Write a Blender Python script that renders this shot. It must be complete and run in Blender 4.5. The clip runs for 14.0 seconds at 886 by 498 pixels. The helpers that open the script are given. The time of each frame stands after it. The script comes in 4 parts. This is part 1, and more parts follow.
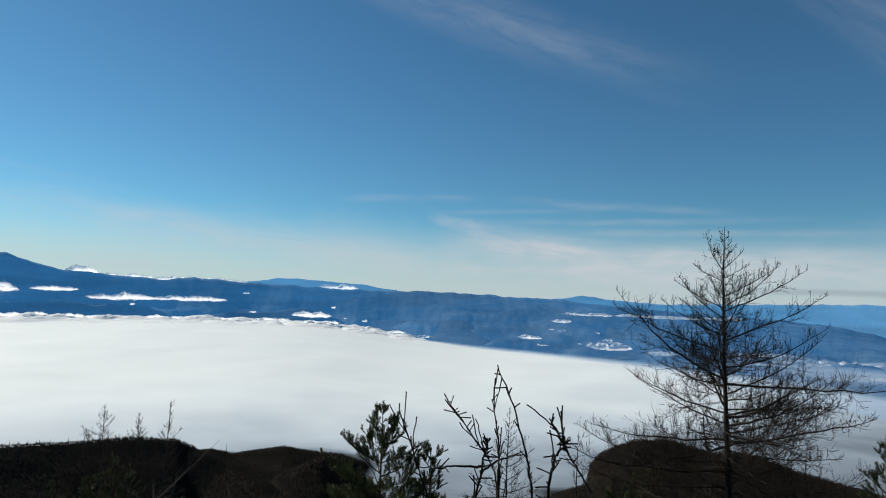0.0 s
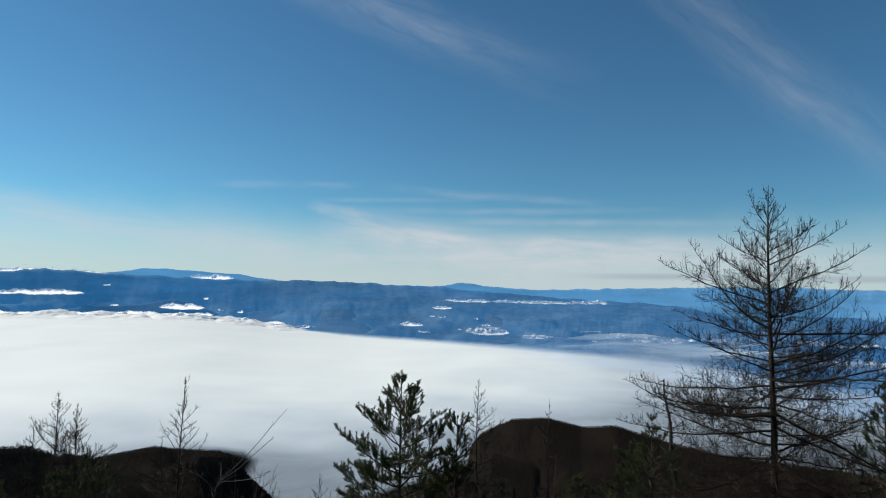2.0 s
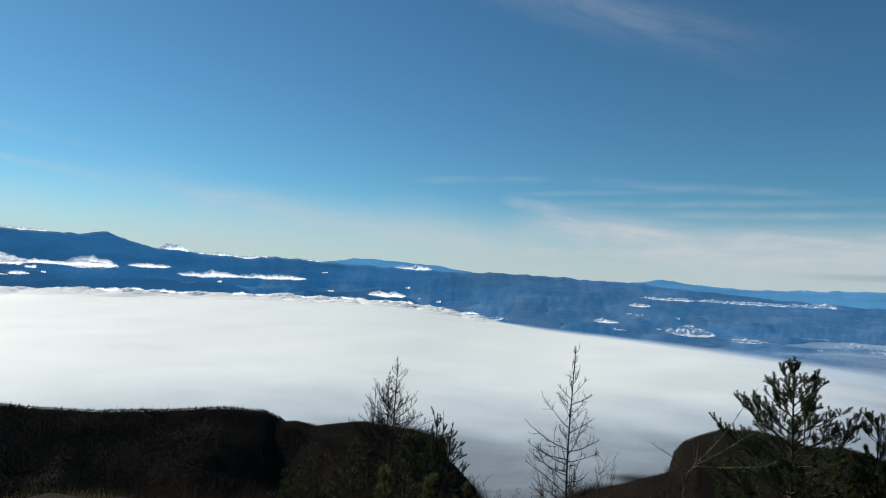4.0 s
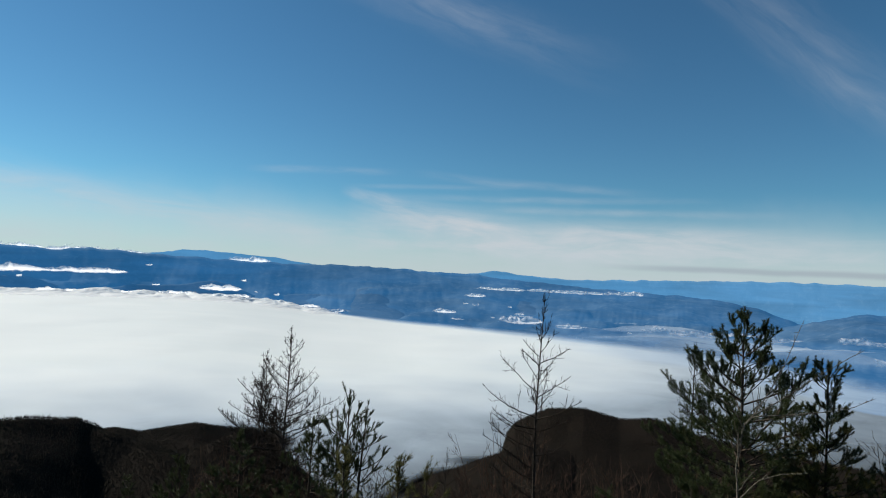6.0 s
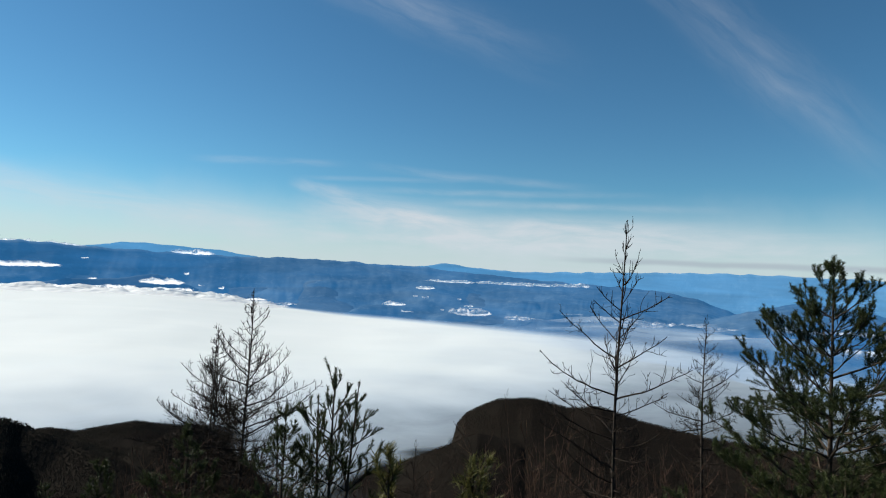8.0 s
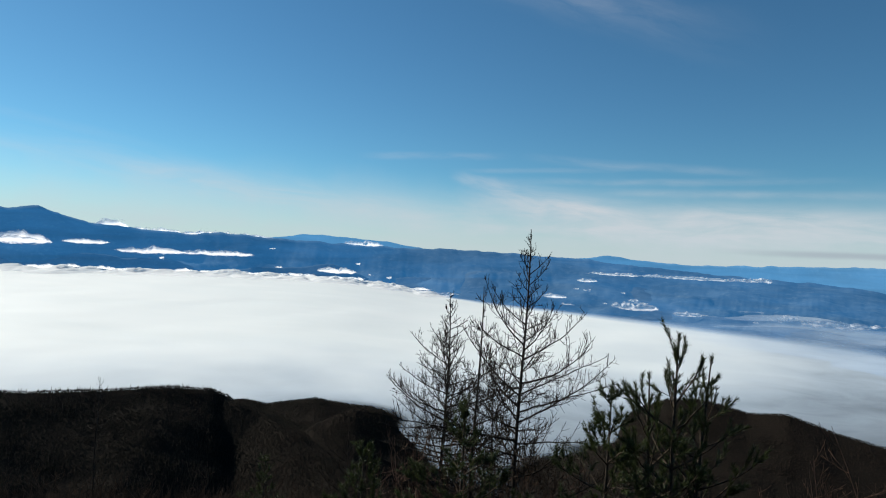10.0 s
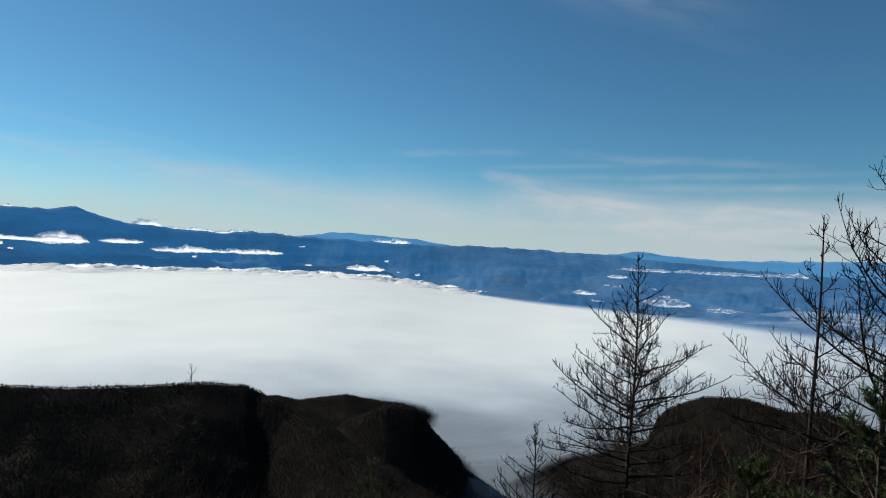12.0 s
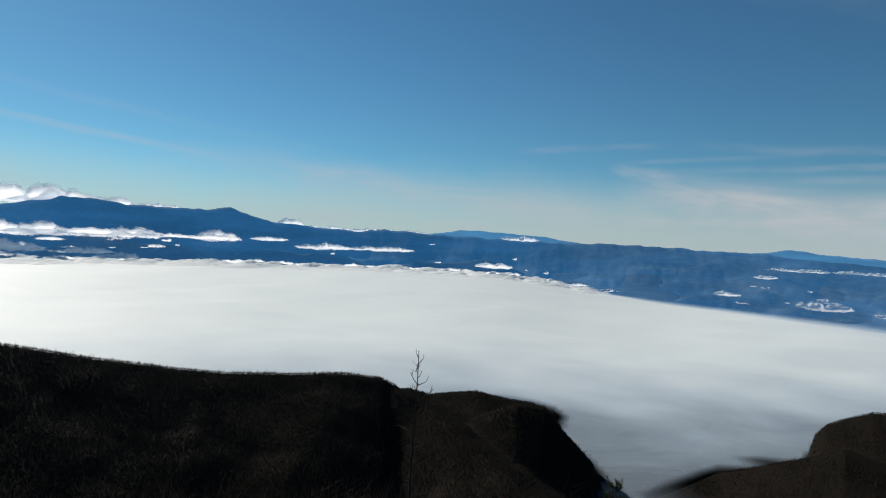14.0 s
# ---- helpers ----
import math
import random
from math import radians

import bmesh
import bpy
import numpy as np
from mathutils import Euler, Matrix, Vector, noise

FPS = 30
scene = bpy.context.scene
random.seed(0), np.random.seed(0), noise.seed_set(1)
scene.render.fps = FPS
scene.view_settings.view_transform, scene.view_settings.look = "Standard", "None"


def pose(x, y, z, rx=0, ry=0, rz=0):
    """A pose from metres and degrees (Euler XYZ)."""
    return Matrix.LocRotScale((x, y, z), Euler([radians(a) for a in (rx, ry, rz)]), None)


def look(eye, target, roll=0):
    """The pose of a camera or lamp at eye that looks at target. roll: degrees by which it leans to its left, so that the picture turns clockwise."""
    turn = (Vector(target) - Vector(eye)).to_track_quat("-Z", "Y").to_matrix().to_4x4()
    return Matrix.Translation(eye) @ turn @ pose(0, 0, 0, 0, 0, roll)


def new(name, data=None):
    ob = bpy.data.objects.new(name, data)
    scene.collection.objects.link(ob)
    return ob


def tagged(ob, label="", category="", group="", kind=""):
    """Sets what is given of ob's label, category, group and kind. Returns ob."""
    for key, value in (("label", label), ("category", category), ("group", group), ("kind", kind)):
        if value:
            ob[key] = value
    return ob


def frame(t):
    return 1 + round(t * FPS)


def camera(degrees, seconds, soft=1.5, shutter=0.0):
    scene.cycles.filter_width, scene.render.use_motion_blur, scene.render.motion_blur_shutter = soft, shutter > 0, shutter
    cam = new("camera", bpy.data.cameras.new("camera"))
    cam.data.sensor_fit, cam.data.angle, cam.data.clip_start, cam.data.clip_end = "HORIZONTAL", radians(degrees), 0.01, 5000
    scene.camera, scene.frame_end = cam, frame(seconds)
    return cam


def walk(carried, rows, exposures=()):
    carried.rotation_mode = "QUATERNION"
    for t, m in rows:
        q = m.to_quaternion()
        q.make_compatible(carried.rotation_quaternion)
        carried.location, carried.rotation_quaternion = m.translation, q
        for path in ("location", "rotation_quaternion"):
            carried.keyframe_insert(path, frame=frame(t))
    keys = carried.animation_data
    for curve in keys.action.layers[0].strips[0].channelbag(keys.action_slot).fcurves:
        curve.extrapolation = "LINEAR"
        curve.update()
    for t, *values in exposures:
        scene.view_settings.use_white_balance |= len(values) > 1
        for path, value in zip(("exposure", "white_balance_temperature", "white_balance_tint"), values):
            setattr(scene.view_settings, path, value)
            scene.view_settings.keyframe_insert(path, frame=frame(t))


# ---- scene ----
# ---- camera and its way ----
# the clip's camera opens and closes a little on the way
EXPOSURES = [(0.0, 0.26), (1.0, 0.24), (1.5, 0.27), (2.0, 0.35), (2.5, 0.37), (3.0, 0.3), (5.5, 0.25), (6.5, 0.4), (7.5, 0.5), (9.0, 0.41), (11.5, 0.3), (14.0, 0.02)]
cam = camera(70.62, 14.0, 1.1)
PATH = [
    (0, pose(-0.000, 0.000, 2.000, 94.000, -2.184, -0.000)),
    (0.5, pose(-1.483, 0.079, 1.770, 93.737, -2.055, 0.421)),
    (1, pose(-2.847, 0.237, 1.606, 93.490, -2.292, 1.018)),
    (1.5, pose(-3.952, 0.665, 1.333, 93.741, -1.806, -9.307)),
    (2, pose(-5.102, 1.336, 0.953, 93.258, -1.384, -10.878)),
    (2.5, pose(-6.383, 2.043, 0.682, 92.971, -1.926, -4.821)),
    (3, pose(-7.924, 2.696, 0.378, 92.396, -2.720, 3.485)),
    (3.2, pose(-8.532, 2.955, 0.299, 92.140, -2.937, 7.143)),
    (5.3, pose(-13.044, 5.888, -1.129, 92.072, -2.952, -2.814)),
    (5.5, pose(-13.149, 6.348, -1.267, 92.180, -2.848, -6.426)),
    (6, pose(-13.374, 7.545, -1.627, 92.017, -2.735, -7.911)),
    (6.5, pose(-13.452, 8.770, -1.914, 92.357, -2.603, -17.701)),
    (7, pose(-13.566, 9.924, -2.322, 92.329, -2.494, -20.989)),
    (7.5, pose(-13.848, 11.053, -2.600, 91.900, -2.747, -15.162)),
    (8, pose(-14.179, 12.156, -2.889, 91.561, -2.601, -12.550)),
    (8.5, pose(-14.677, 13.257, -3.309, 91.115, -2.363, -7.264)),
    (9, pose(-15.241, 14.459, -3.697, 90.767, -2.392, -4.814)),
    (9.2, pose(-15.493, 14.944, -3.788, 90.483, -3.186, -1.575)),
    (11.3, pose(-19.218, 19.488, -5.069, 89.927, -2.710, 3.229)),
    (11.5, pose(-19.621, 19.884, -5.203, 89.859, -2.596, 3.334)),
    (12, pose(-20.621, 20.866, -5.528, 89.755, -2.503, 4.518)),
    (12.5, pose(-21.650, 21.754, -5.828, 89.596, -2.710, 7.841)),
    (13, pose(-22.565, 22.534, -5.972, 89.375, -2.664, 12.049)),
    (13.5, pose(-23.495, 23.410, -6.255, 89.059, -2.556, 17.465)),
    (14, pose(-24.351, 24.367, -6.548, 89.056, -2.528, 16.186)),
]
walk(cam, PATH, EXPOSURES)

# ---- world, sun, exposure ----
SUN_AZ, SUN_EL = -60.0, 29.0     # degrees from +y towards +x, and above the horizon


class Nodes:
    """A short hand for node trees."""

    def __init__(self, tree):
        self.tree = tree
        tree.nodes.clear()

    def add(self, kind, **sockets):
        n = self.tree.nodes.new(kind)
        for key, value in sockets.items():
            if key.startswith("_"):
                continue
            self.put(n.inputs[key.replace("__", " ")], value)
        return n

    def put(self, socket, value):
        if isinstance(value, bpy.types.NodeSocket):
            self.tree.links.new(value, socket)
        else:
            socket.default_value = value

    def math(self, op, a, b=0.0, clamp=False):
        n = self.tree.nodes.new("ShaderNodeMath")
        n.operation, n.use_clamp = op, clamp
        self.put(n.inputs[0], a)
        self.put(n.inputs[1], b)
        return n.outputs[0]

    def smooth(self, value, a, b, lo=0.0, hi=1.0):
        n = self.tree.nodes.new("ShaderNodeMapRange")
        n.interpolation_type = "SMOOTHSTEP"
        for k, v in zip(range(5), (value, a, b, lo, hi)):
            self.put(n.inputs[k], v)
        return n.outputs[0]

    def mix(self, fac, a, b):
        n = self.tree.nodes.new("ShaderNodeMix")
        n.data_type = "RGBA"
        self.put(n.inputs[0], fac)
        self.put(n.inputs[6], a)
        self.put(n.inputs[7], b)
        return n.outputs[2]

    def noise(self, vector, scale, detail=4.0, rough=0.55, distort=0.0):
        n = self.tree.nodes.new("ShaderNodeTexNoise")
        for key, v in (("Vector", vector), ("Scale", scale), ("Detail", detail), ("Roughness", rough), ("Distortion", distort)):
            self.put(n.inputs[key], v)
        return n.outputs["Fac"]

    def xyz(self, x, y, z):
        n = self.tree.nodes.new("ShaderNodeCombineXYZ")
        for k, v in enumerate((x, y, z)):
            self.put(n.inputs[k], v)
        return n.outputs[0]


def sky():
    world = bpy.data.worlds.new("sky")
    scene.world = world
    world.use_nodes = True
    n = Nodes(world.node_tree)
    out = n.add("ShaderNodeOutputWorld")
    tex = n.add("ShaderNodeTexSky")
    tex.sky_type, tex.sun_disc = "NISHITA", False
    tex.sun_elevation, tex.sun_rotation = radians(SUN_EL), radians(SUN_AZ)
    tex.altitude, tex.air_density, tex.dust_density, tex.ozone_density = 1500, 1.0, 0.25, 1.6
    geo = n.add("ShaderNodeTexCoord")
    sep = n.add("ShaderNodeSeparateXYZ", Vector=geo.outputs["Generated"])
    x, y, z = sep.outputs
    az = n.math("MULTIPLY", n.math("ARCTAN2", x, y), 57.2958)
    el = n.math("MULTIPLY", n.math("ARCSINE", z), 57.2958)
    wob = n.math("MULTIPLY", n.math("SUBTRACT", n.noise(n.xyz(az, el, 0.0), 0.09, 4.0, 0.6), 0.5), 6.0)
    total = None

    def streak(a0, e0, a1, e1, width, amount, fray=1.0):
        """A wisp of high ice cloud from one bearing and height to another."""
        nonlocal total
        length = math.hypot(a1 - a0, e1 - e0)
        ux, uy = (a1 - a0) / length, (e1 - e0) / length
        da, de = n.math("SUBTRACT", az, a0), n.math("SUBTRACT", el, e0)
        u = n.math("ADD", n.math("MULTIPLY", da, ux), n.math("MULTIPLY", de, uy))
        v = n.math("SUBTRACT", n.math("MULTIPLY", de, ux), n.math("MULTIPLY", da, uy))
        v = n.math("ADD", v, n.math("MULTIPLY", wob, 0.35 * fray))
        grain = n.noise(n.xyz(n.math("MULTIPLY", u, 0.12), n.math("MULTIPLY", v, 0.7), a0), 1.0, 6.0, 0.62, 0.6)
        m = n.smooth(n.math("ABSOLUTE", v), 0.0, width, 1.0, 0.0)
        m = n.math("MULTIPLY", m, n.smooth(u, -0.25 * length, 0.2 * length))
        m = n.math("MULTIPLY", m, n.smooth(u, 0.6 * length, 1.15 * length, 1.0, 0.0))
        m = n.math("MULTIPLY", m, n.smooth(grain, 0.15, 0.95))
        m = n.math("MULTIPLY", m, amount * 0.5)
        total = m if total is None else n.math("ADD", total, m)

    streak(-12.0, 28.6, 22.0, 18.6, 3.4, 0.42, 0.9)
    streak(2.0, 24.6, 14.0, 21.0, 1.5, 0.38, 0.8)
    streak(27.0, 29.0, 48.5, 8.4, 3.6, 0.34, 0.9)
    streak(38.0, 17.5, 47.5, 9.0, 1.6, 0.26, 0.8)
    streak(48.0, 24.0, 62.0, 8.0, 3.0, 0.4)
    streak(-60.0, 8.8, -34.0, 6.0, 0.5, 1.0, 0.2)
    streak(-58.0, 11.4, -26.0, 7.2, 0.6, 0.32, 0.4)
    streak(-34.0, 6.2, -2.0, 3.0, 1.9, 0.95, 0.5)
    # a feather of ice cloud with thin level strands over it
    streak(-8.0, 8.3, 3.0, 8.8, 0.5, 0.6, 0.3)
    streak(1.0, 7.4, 14.0, 7.9, 0.35, 0.6, 0.25)
    streak(8.0, 8.6, 26.0, 7.4, 0.6, 0.55, 0.3)
    streak(6.0, 6.7, 30.0, 6.9, 0.45, 0.7, 0.25)
    streak(12.0, 5.9, 36.0, 5.7, 0.5, 0.7, 0.25)
    streak(-0.8, 6.5, 4.2, 6.1, 0.9, 1.2, 1.3)
    streak(1.5, 5.3, 14.0, 4.2, 1.8, 1.4, 1.5)
    streak(3.0, 4.3, 40.0, 3.6, 1.7, 1.3, 0.5)
    streak(0.0, 2.8, 50.0, 2.6, 2.2, 1.2, 0.5)
    # a broad veil of haze and thin cloud low over the horizon
    veil_noise = n.noise(n.xyz(n.math("MULTIPLY", az, 0.035), n.math("MULTIPLY", el, 0.35), 3.0), 1.0, 6.0, 0.6, 0.5)
    low = n.math("MULTIPLY", n.smooth(n.math("SUBTRACT", el, n.math("MULTIPLY", wob, 0.7)), -1.0, 7.6, 1.0, 0.0), n.smooth(veil_noise, 0.2, 0.75, 0.72, 1.0))
    # a thin grey bank of stratus far off, level with the eye
    bank = n.math("MULTIPLY", n.smooth(n.math("ABSOLUTE", n.math("SUBTRACT", el, n.math("ADD", 1.15, n.math("MULTIPLY", wob, 0.1)))), 0.05, 0.4, 1.0, 0.0), n.smooth(az, 20.0, 30.0))
    total = n.math("MINIMUM", n.math("ADD", total, n.math("MULTIPLY", low, 0.95)), 0.95)
    cloud = n.mix(low, (4.8, 5.0, 5.3, 1.0), (4.3, 4.9, 5.3, 1.0))
    blue = n.tree.nodes.new("ShaderNodeVectorMath")
    blue.operation = "MULTIPLY"
    n.put(blue.inputs[0], tex.outputs["Color"])
    blue.inputs[1].default_value = (0.315, 0.59, 0.685)
    colour = n.mix(total, blue.outputs[0], cloud)
    colour = n.mix(n.math("MULTIPLY", bank, 0.75), colour, (2.9, 3.4, 3.85, 1.0))
    bg = n.add("ShaderNodeBackground", Color=colour, Strength=0.1)
    n.tree.links.new(bg.outputs[0], out.inputs[0])


sky()
sun = new("sun", bpy.data.lights.new("sun", "SUN"))
sun.data.energy, sun.data.angle, sun.data.color = 4.7, radians(0.53), (1.0, 0.93, 0.82)
_s = Vector((math.sin(radians(SUN_AZ)) * math.cos(radians(SUN_EL)), math.cos(radians(SUN_AZ)) * math.cos(radians(SUN_EL)), math.sin(radians(SUN_EL))))
sun.matrix_world = look(_s * 100, (0, 0, 0))


# ---- materials ----
def material(name):
    mat = bpy.data.materials.new(name)
    mat.use_nodes = True
    return mat, Nodes(mat.node_tree)


def finish(n, shader):
    out = n.add("ShaderNodeOutputMaterial")
    n.tree.links.new(shader, out.inputs[0])


def bark(name, dark, light, scale=14.0, rough=0.9):
    mat, n = material(name)
    co = n.add("ShaderNodeTexCoord").outputs["Object"]
    grain = n.noise(co, scale, 6.0, 0.65, 0.4)
    blotch = n.noise(co, scale * 0.12, 3.0)
    col = n.mix(n.smooth(grain, 0.35, 0.7), (*dark, 1), (*light, 1))
    col = n.mix(n.smooth(blotch, 0.5, 0.75, 0.0, 0.6), col, (light[0] * 0.8, light[1] * 0.95, light[2] * 0.7, 1))
    bump = n.add("ShaderNodeBump", Height=grain, Strength=0.5, Distance=0.01)
    b = n.add("ShaderNodeBsdfPrincipled", Base__Color=col, Roughness=rough, Specular__IOR__Level=0.12, Normal=bump.outputs[0])
    finish(n, b.outputs[0])
    return mat


def leafy(name, dark, light, rough=0.55, through_light=0.25, gloss=0.2):
    """Needles and blades: tint varies from one to the next."""
    mat, n = material(name)
    geo = n.add("ShaderNodeNewGeometry")
    co = n.add("ShaderNodeTexCoord").outputs["Object"]
    big = n.noise(co, 1.3, 2.0)
    f = n.math("ADD", n.math("MULTIPLY", geo.outputs["Random Per Island"], 0.6), n.math("MULTIPLY", big, 0.5))
    col = n.mix(n.smooth(f, 0.2, 0.95), (*dark, 1), (*light, 1))
    b = n.add("ShaderNodeBsdfPrincipled", Base__Color=col, Roughness=rough, Specular__IOR__Level=gloss)
    tr = n.add("ShaderNodeBsdfTranslucent", Color=col)
    mx = n.add("ShaderNodeMixShader", Fac=through_light)
    n.tree.links.new(b.outputs[0], mx.inputs[1])
    n.tree.links.new(tr.outputs[0], mx.inputs[2])
    finish(n, mx.outputs[0])
    return mat


def soil():
    mat, n = material("forest_floor")
    co = n.add("ShaderNodeTexCoord").outputs["Object"]
    a, b_, c = n.noise(co, 0.012, 5.0, 0.6), n.noise(co, 0.15, 5.0, 0.65), n.noise(co, 3.0, 5.0, 0.7)
    # very dark: the shade beneath the crowns is put into the soil's colour
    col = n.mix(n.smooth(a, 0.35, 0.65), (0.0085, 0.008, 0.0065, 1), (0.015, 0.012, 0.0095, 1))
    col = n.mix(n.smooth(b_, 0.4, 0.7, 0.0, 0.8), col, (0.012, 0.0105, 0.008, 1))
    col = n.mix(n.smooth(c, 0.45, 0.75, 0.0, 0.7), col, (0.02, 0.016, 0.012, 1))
    h = n.math("ADD", n.math("MULTIPLY", b_, 1.0), n.math("MULTIPLY", c, 0.1))
    bump = n.add("ShaderNodeBump", Height=h, Strength=0.6, Distance=1.0)
    b = n.add("ShaderNodeBsdfPrincipled", Base__Color=col, Roughness=0.95, Specular__IOR__Level=0.03, Normal=bump.outputs[0])
    finish(n, b.outputs[0])
    return mat


def far_range(name, haze_glow, strength, rock=(0.06, 0.085, 0.1)):
    """Mountains kilometres away: forest, with the haze of a great depth of blue air painted on as emission."""
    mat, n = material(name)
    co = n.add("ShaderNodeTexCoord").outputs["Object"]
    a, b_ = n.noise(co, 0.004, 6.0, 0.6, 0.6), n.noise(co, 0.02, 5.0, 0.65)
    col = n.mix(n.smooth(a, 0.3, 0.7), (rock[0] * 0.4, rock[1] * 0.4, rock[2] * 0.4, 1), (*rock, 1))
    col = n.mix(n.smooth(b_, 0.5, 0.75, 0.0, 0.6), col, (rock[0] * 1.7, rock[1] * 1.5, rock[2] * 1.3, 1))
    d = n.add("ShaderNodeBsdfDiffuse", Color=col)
    # uneven level layers of haze, painted into the emission strength
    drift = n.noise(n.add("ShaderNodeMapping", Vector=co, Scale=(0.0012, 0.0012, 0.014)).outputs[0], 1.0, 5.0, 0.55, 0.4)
    e = n.add("ShaderNodeEmission", Color=(*haze_glow, 1), Strength=n.smooth(drift, 0.25, 0.75, 0.8 * strength, 1.18 * strength))
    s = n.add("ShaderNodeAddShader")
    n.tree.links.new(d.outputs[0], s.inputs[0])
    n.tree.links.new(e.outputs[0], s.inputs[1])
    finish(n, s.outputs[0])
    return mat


def vapour(name, sheet, tint, shine=0.8):
    """Cloud: white and matt; its thin rims fade by the mesh's own 'cover'."""
    mat, n = material(name)
    co = n.add("ShaderNodeTexCoord").outputs["Object"]
    big = n.noise(n.add("ShaderNodeMapping", Vector=co, Scale=(0.0011, 0.0026, 0.002)).outputs[0], 1.0, 5.0, 0.55, 0.7)
    fine = n.noise(co, 0.012, 5.0, 0.6)
    col = n.mix(n.smooth(big, 0.3, 0.7), (tint[0] * 0.94, tint[1] * 0.955, tint[2] * 0.96, 1), (*tint, 1))
    cover = n.add("ShaderNodeAttribute")
    cover.attribute_name = "cover"
    if sheet:          # blue scattered light, painted into the colour where mist is thin
        col = n.mix(n.smooth(cover.outputs["Fac"], 0.4, 1.0, 1.0, 0.0), col, (0.6, 0.73, 0.84, 1))
    h = n.math("ADD", n.math("MULTIPLY", big, 10.0), n.math("MULTIPLY", fine, 0.8))
    bump = n.add("ShaderNodeBump", Height=h, Strength=0.1 if sheet else 0.04, Distance=4.0 if sheet else 9.0)
    d = n.add("ShaderNodeBsdfPrincipled", Base__Color=col, Roughness=0.75, Normal=bump.outputs[0])
    d.inputs["Specular IOR Level"].default_value = 0.3 if sheet else 0.05
    body = d.outputs[0]
    if not sheet:      # the sun also shines through a heap
        tr = n.add("ShaderNodeBsdfTranslucent", Color=(tint[0] * shine, tint[1] * shine, tint[2] * shine, 1))
        both = n.add("ShaderNodeAddShader")
        n.tree.links.new(body, both.inputs[0])
        n.tree.links.new(tr.outputs[0], both.inputs[1])
        body = both.outputs[0]
    wisp = n.noise(co, 0.006, 6.0, 0.62, 0.8) if sheet else n.noise(n.add("ShaderNodeMapping", Vector=co, Scale=(0.016, 0.02, 0.034)).outputs[0], 1.0, 7.0, 0.66, 0.6)
    f = n.math("ADD", cover.outputs["Fac"], n.math("MULTIPLY", n.math("SUBTRACT", wisp, 0.5), n.smooth(cover.outputs["Fac"], 0.35, 1.0, 0.25 if sheet else 1.7, 0.0 if sheet else 0.75)))
    clear = n.add("ShaderNodeBsdfTransparent")
    veil = n.add("ShaderNodeMixShader", Fac=n.smooth(f, 0.05 if sheet else 0.2, 0.95 if sheet else 0.62))
    n.tree.links.new(clear.outputs[0], veil.inputs[1])
    n.tree.links.new(body, veil.inputs[2])
    finish(n, veil.outputs[0])
    return mat


BARK = bark("larch_bark", (0.02, 0.017, 0.014), (0.06, 0.048, 0.04))
TWIG = bark("larch_twig", (0.014, 0.011, 0.009), (0.034, 0.026, 0.02), 30.0)
PALE = bark("pale_bark", (0.05, 0.046, 0.038), (0.19, 0.175, 0.145), 20.0)
PINE_BARK = bark("pine_bark", (0.03, 0.024, 0.018), (0.085, 0.066, 0.05))
SNAG = bark("dead_wood", (0.016, 0.015, 0.0145), (0.055, 0.052, 0.05), 18.0)
NEEDLE = leafy("pine_needles", (0.018, 0.028, 0.011), (0.068, 0.088, 0.028), 0.5, 0.22)
NEEDLE_GOLD = leafy("yellowing_needles", (0.045, 0.055, 0.016), (0.15, 0.14, 0.045))
BROWN_TWIG = leafy("thicket_twigs", (0.02, 0.015, 0.0115), (0.062, 0.043, 0.03), 0.9, 0.0, 0.05)
DRY_GRASS = leafy("dry_grass", (0.06, 0.05, 0.022), (0.2, 0.16, 0.075), 0.8)
# darker than real crowns: the canopy's own shade is in these two colours
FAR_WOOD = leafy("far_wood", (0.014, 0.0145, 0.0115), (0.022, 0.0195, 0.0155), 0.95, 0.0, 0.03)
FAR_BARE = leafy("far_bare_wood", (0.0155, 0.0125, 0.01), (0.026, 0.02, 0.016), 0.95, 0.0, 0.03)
BUSH = bark("bush_twig", (0.04, 0.026, 0.02), (0.11, 0.068, 0.048), 24.0)
SOIL = soil()
CLOUD, CLOUD_SOFT = vapour("cloud", False, (0.47, 0.475, 0.48), 1.2), vapour("cloud_sheet", True, (0.82, 0.86, 0.83))
CLOUD_RIM = vapour("cloud_rim", False, (0.76, 0.77, 0.76), 0.35)
# each range's surface emits the colour of the air in front of it
RANGE_MAIN = far_range("hazed_range", (0.014, 0.085, 0.21), 1.0)
RANGE_FOOT = far_range("hazed_foothills", (0.014, 0.074, 0.182), 1.0)
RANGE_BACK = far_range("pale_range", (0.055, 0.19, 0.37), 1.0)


# ---- mesh helpers ----
def mesh_of(name, verts, faces, mat, smooth=False):
    """A mesh from an array of points and arrays of faces of one size each."""
    me = bpy.data.meshes.new(name)
    verts = np.asarray(verts, np.float32)
    groups = [np.asarray(f, np.int32) for f in faces if len(f)]
    idx = np.concatenate([g.ravel() for g in groups])
    sizes = np.concatenate([np.full(len(g), g.shape[1], np.int32) for g in groups])
    starts = np.concatenate([[0], np.cumsum(sizes)[:-1]]).astype(np.int32)
    me.vertices.add(len(verts))
    me.vertices.foreach_set("co", verts.ravel())
    me.loops.add(len(idx))
    me.loops.foreach_set("vertex_index", idx)
    me.polygons.add(len(sizes))
    me.polygons.foreach_set("loop_start", starts)
    if smooth:
        me.polygons.foreach_set("use_smooth", np.ones(len(sizes), bool))
    me.update(calc_edges=True)
    me.materials.append(mat)
    return me


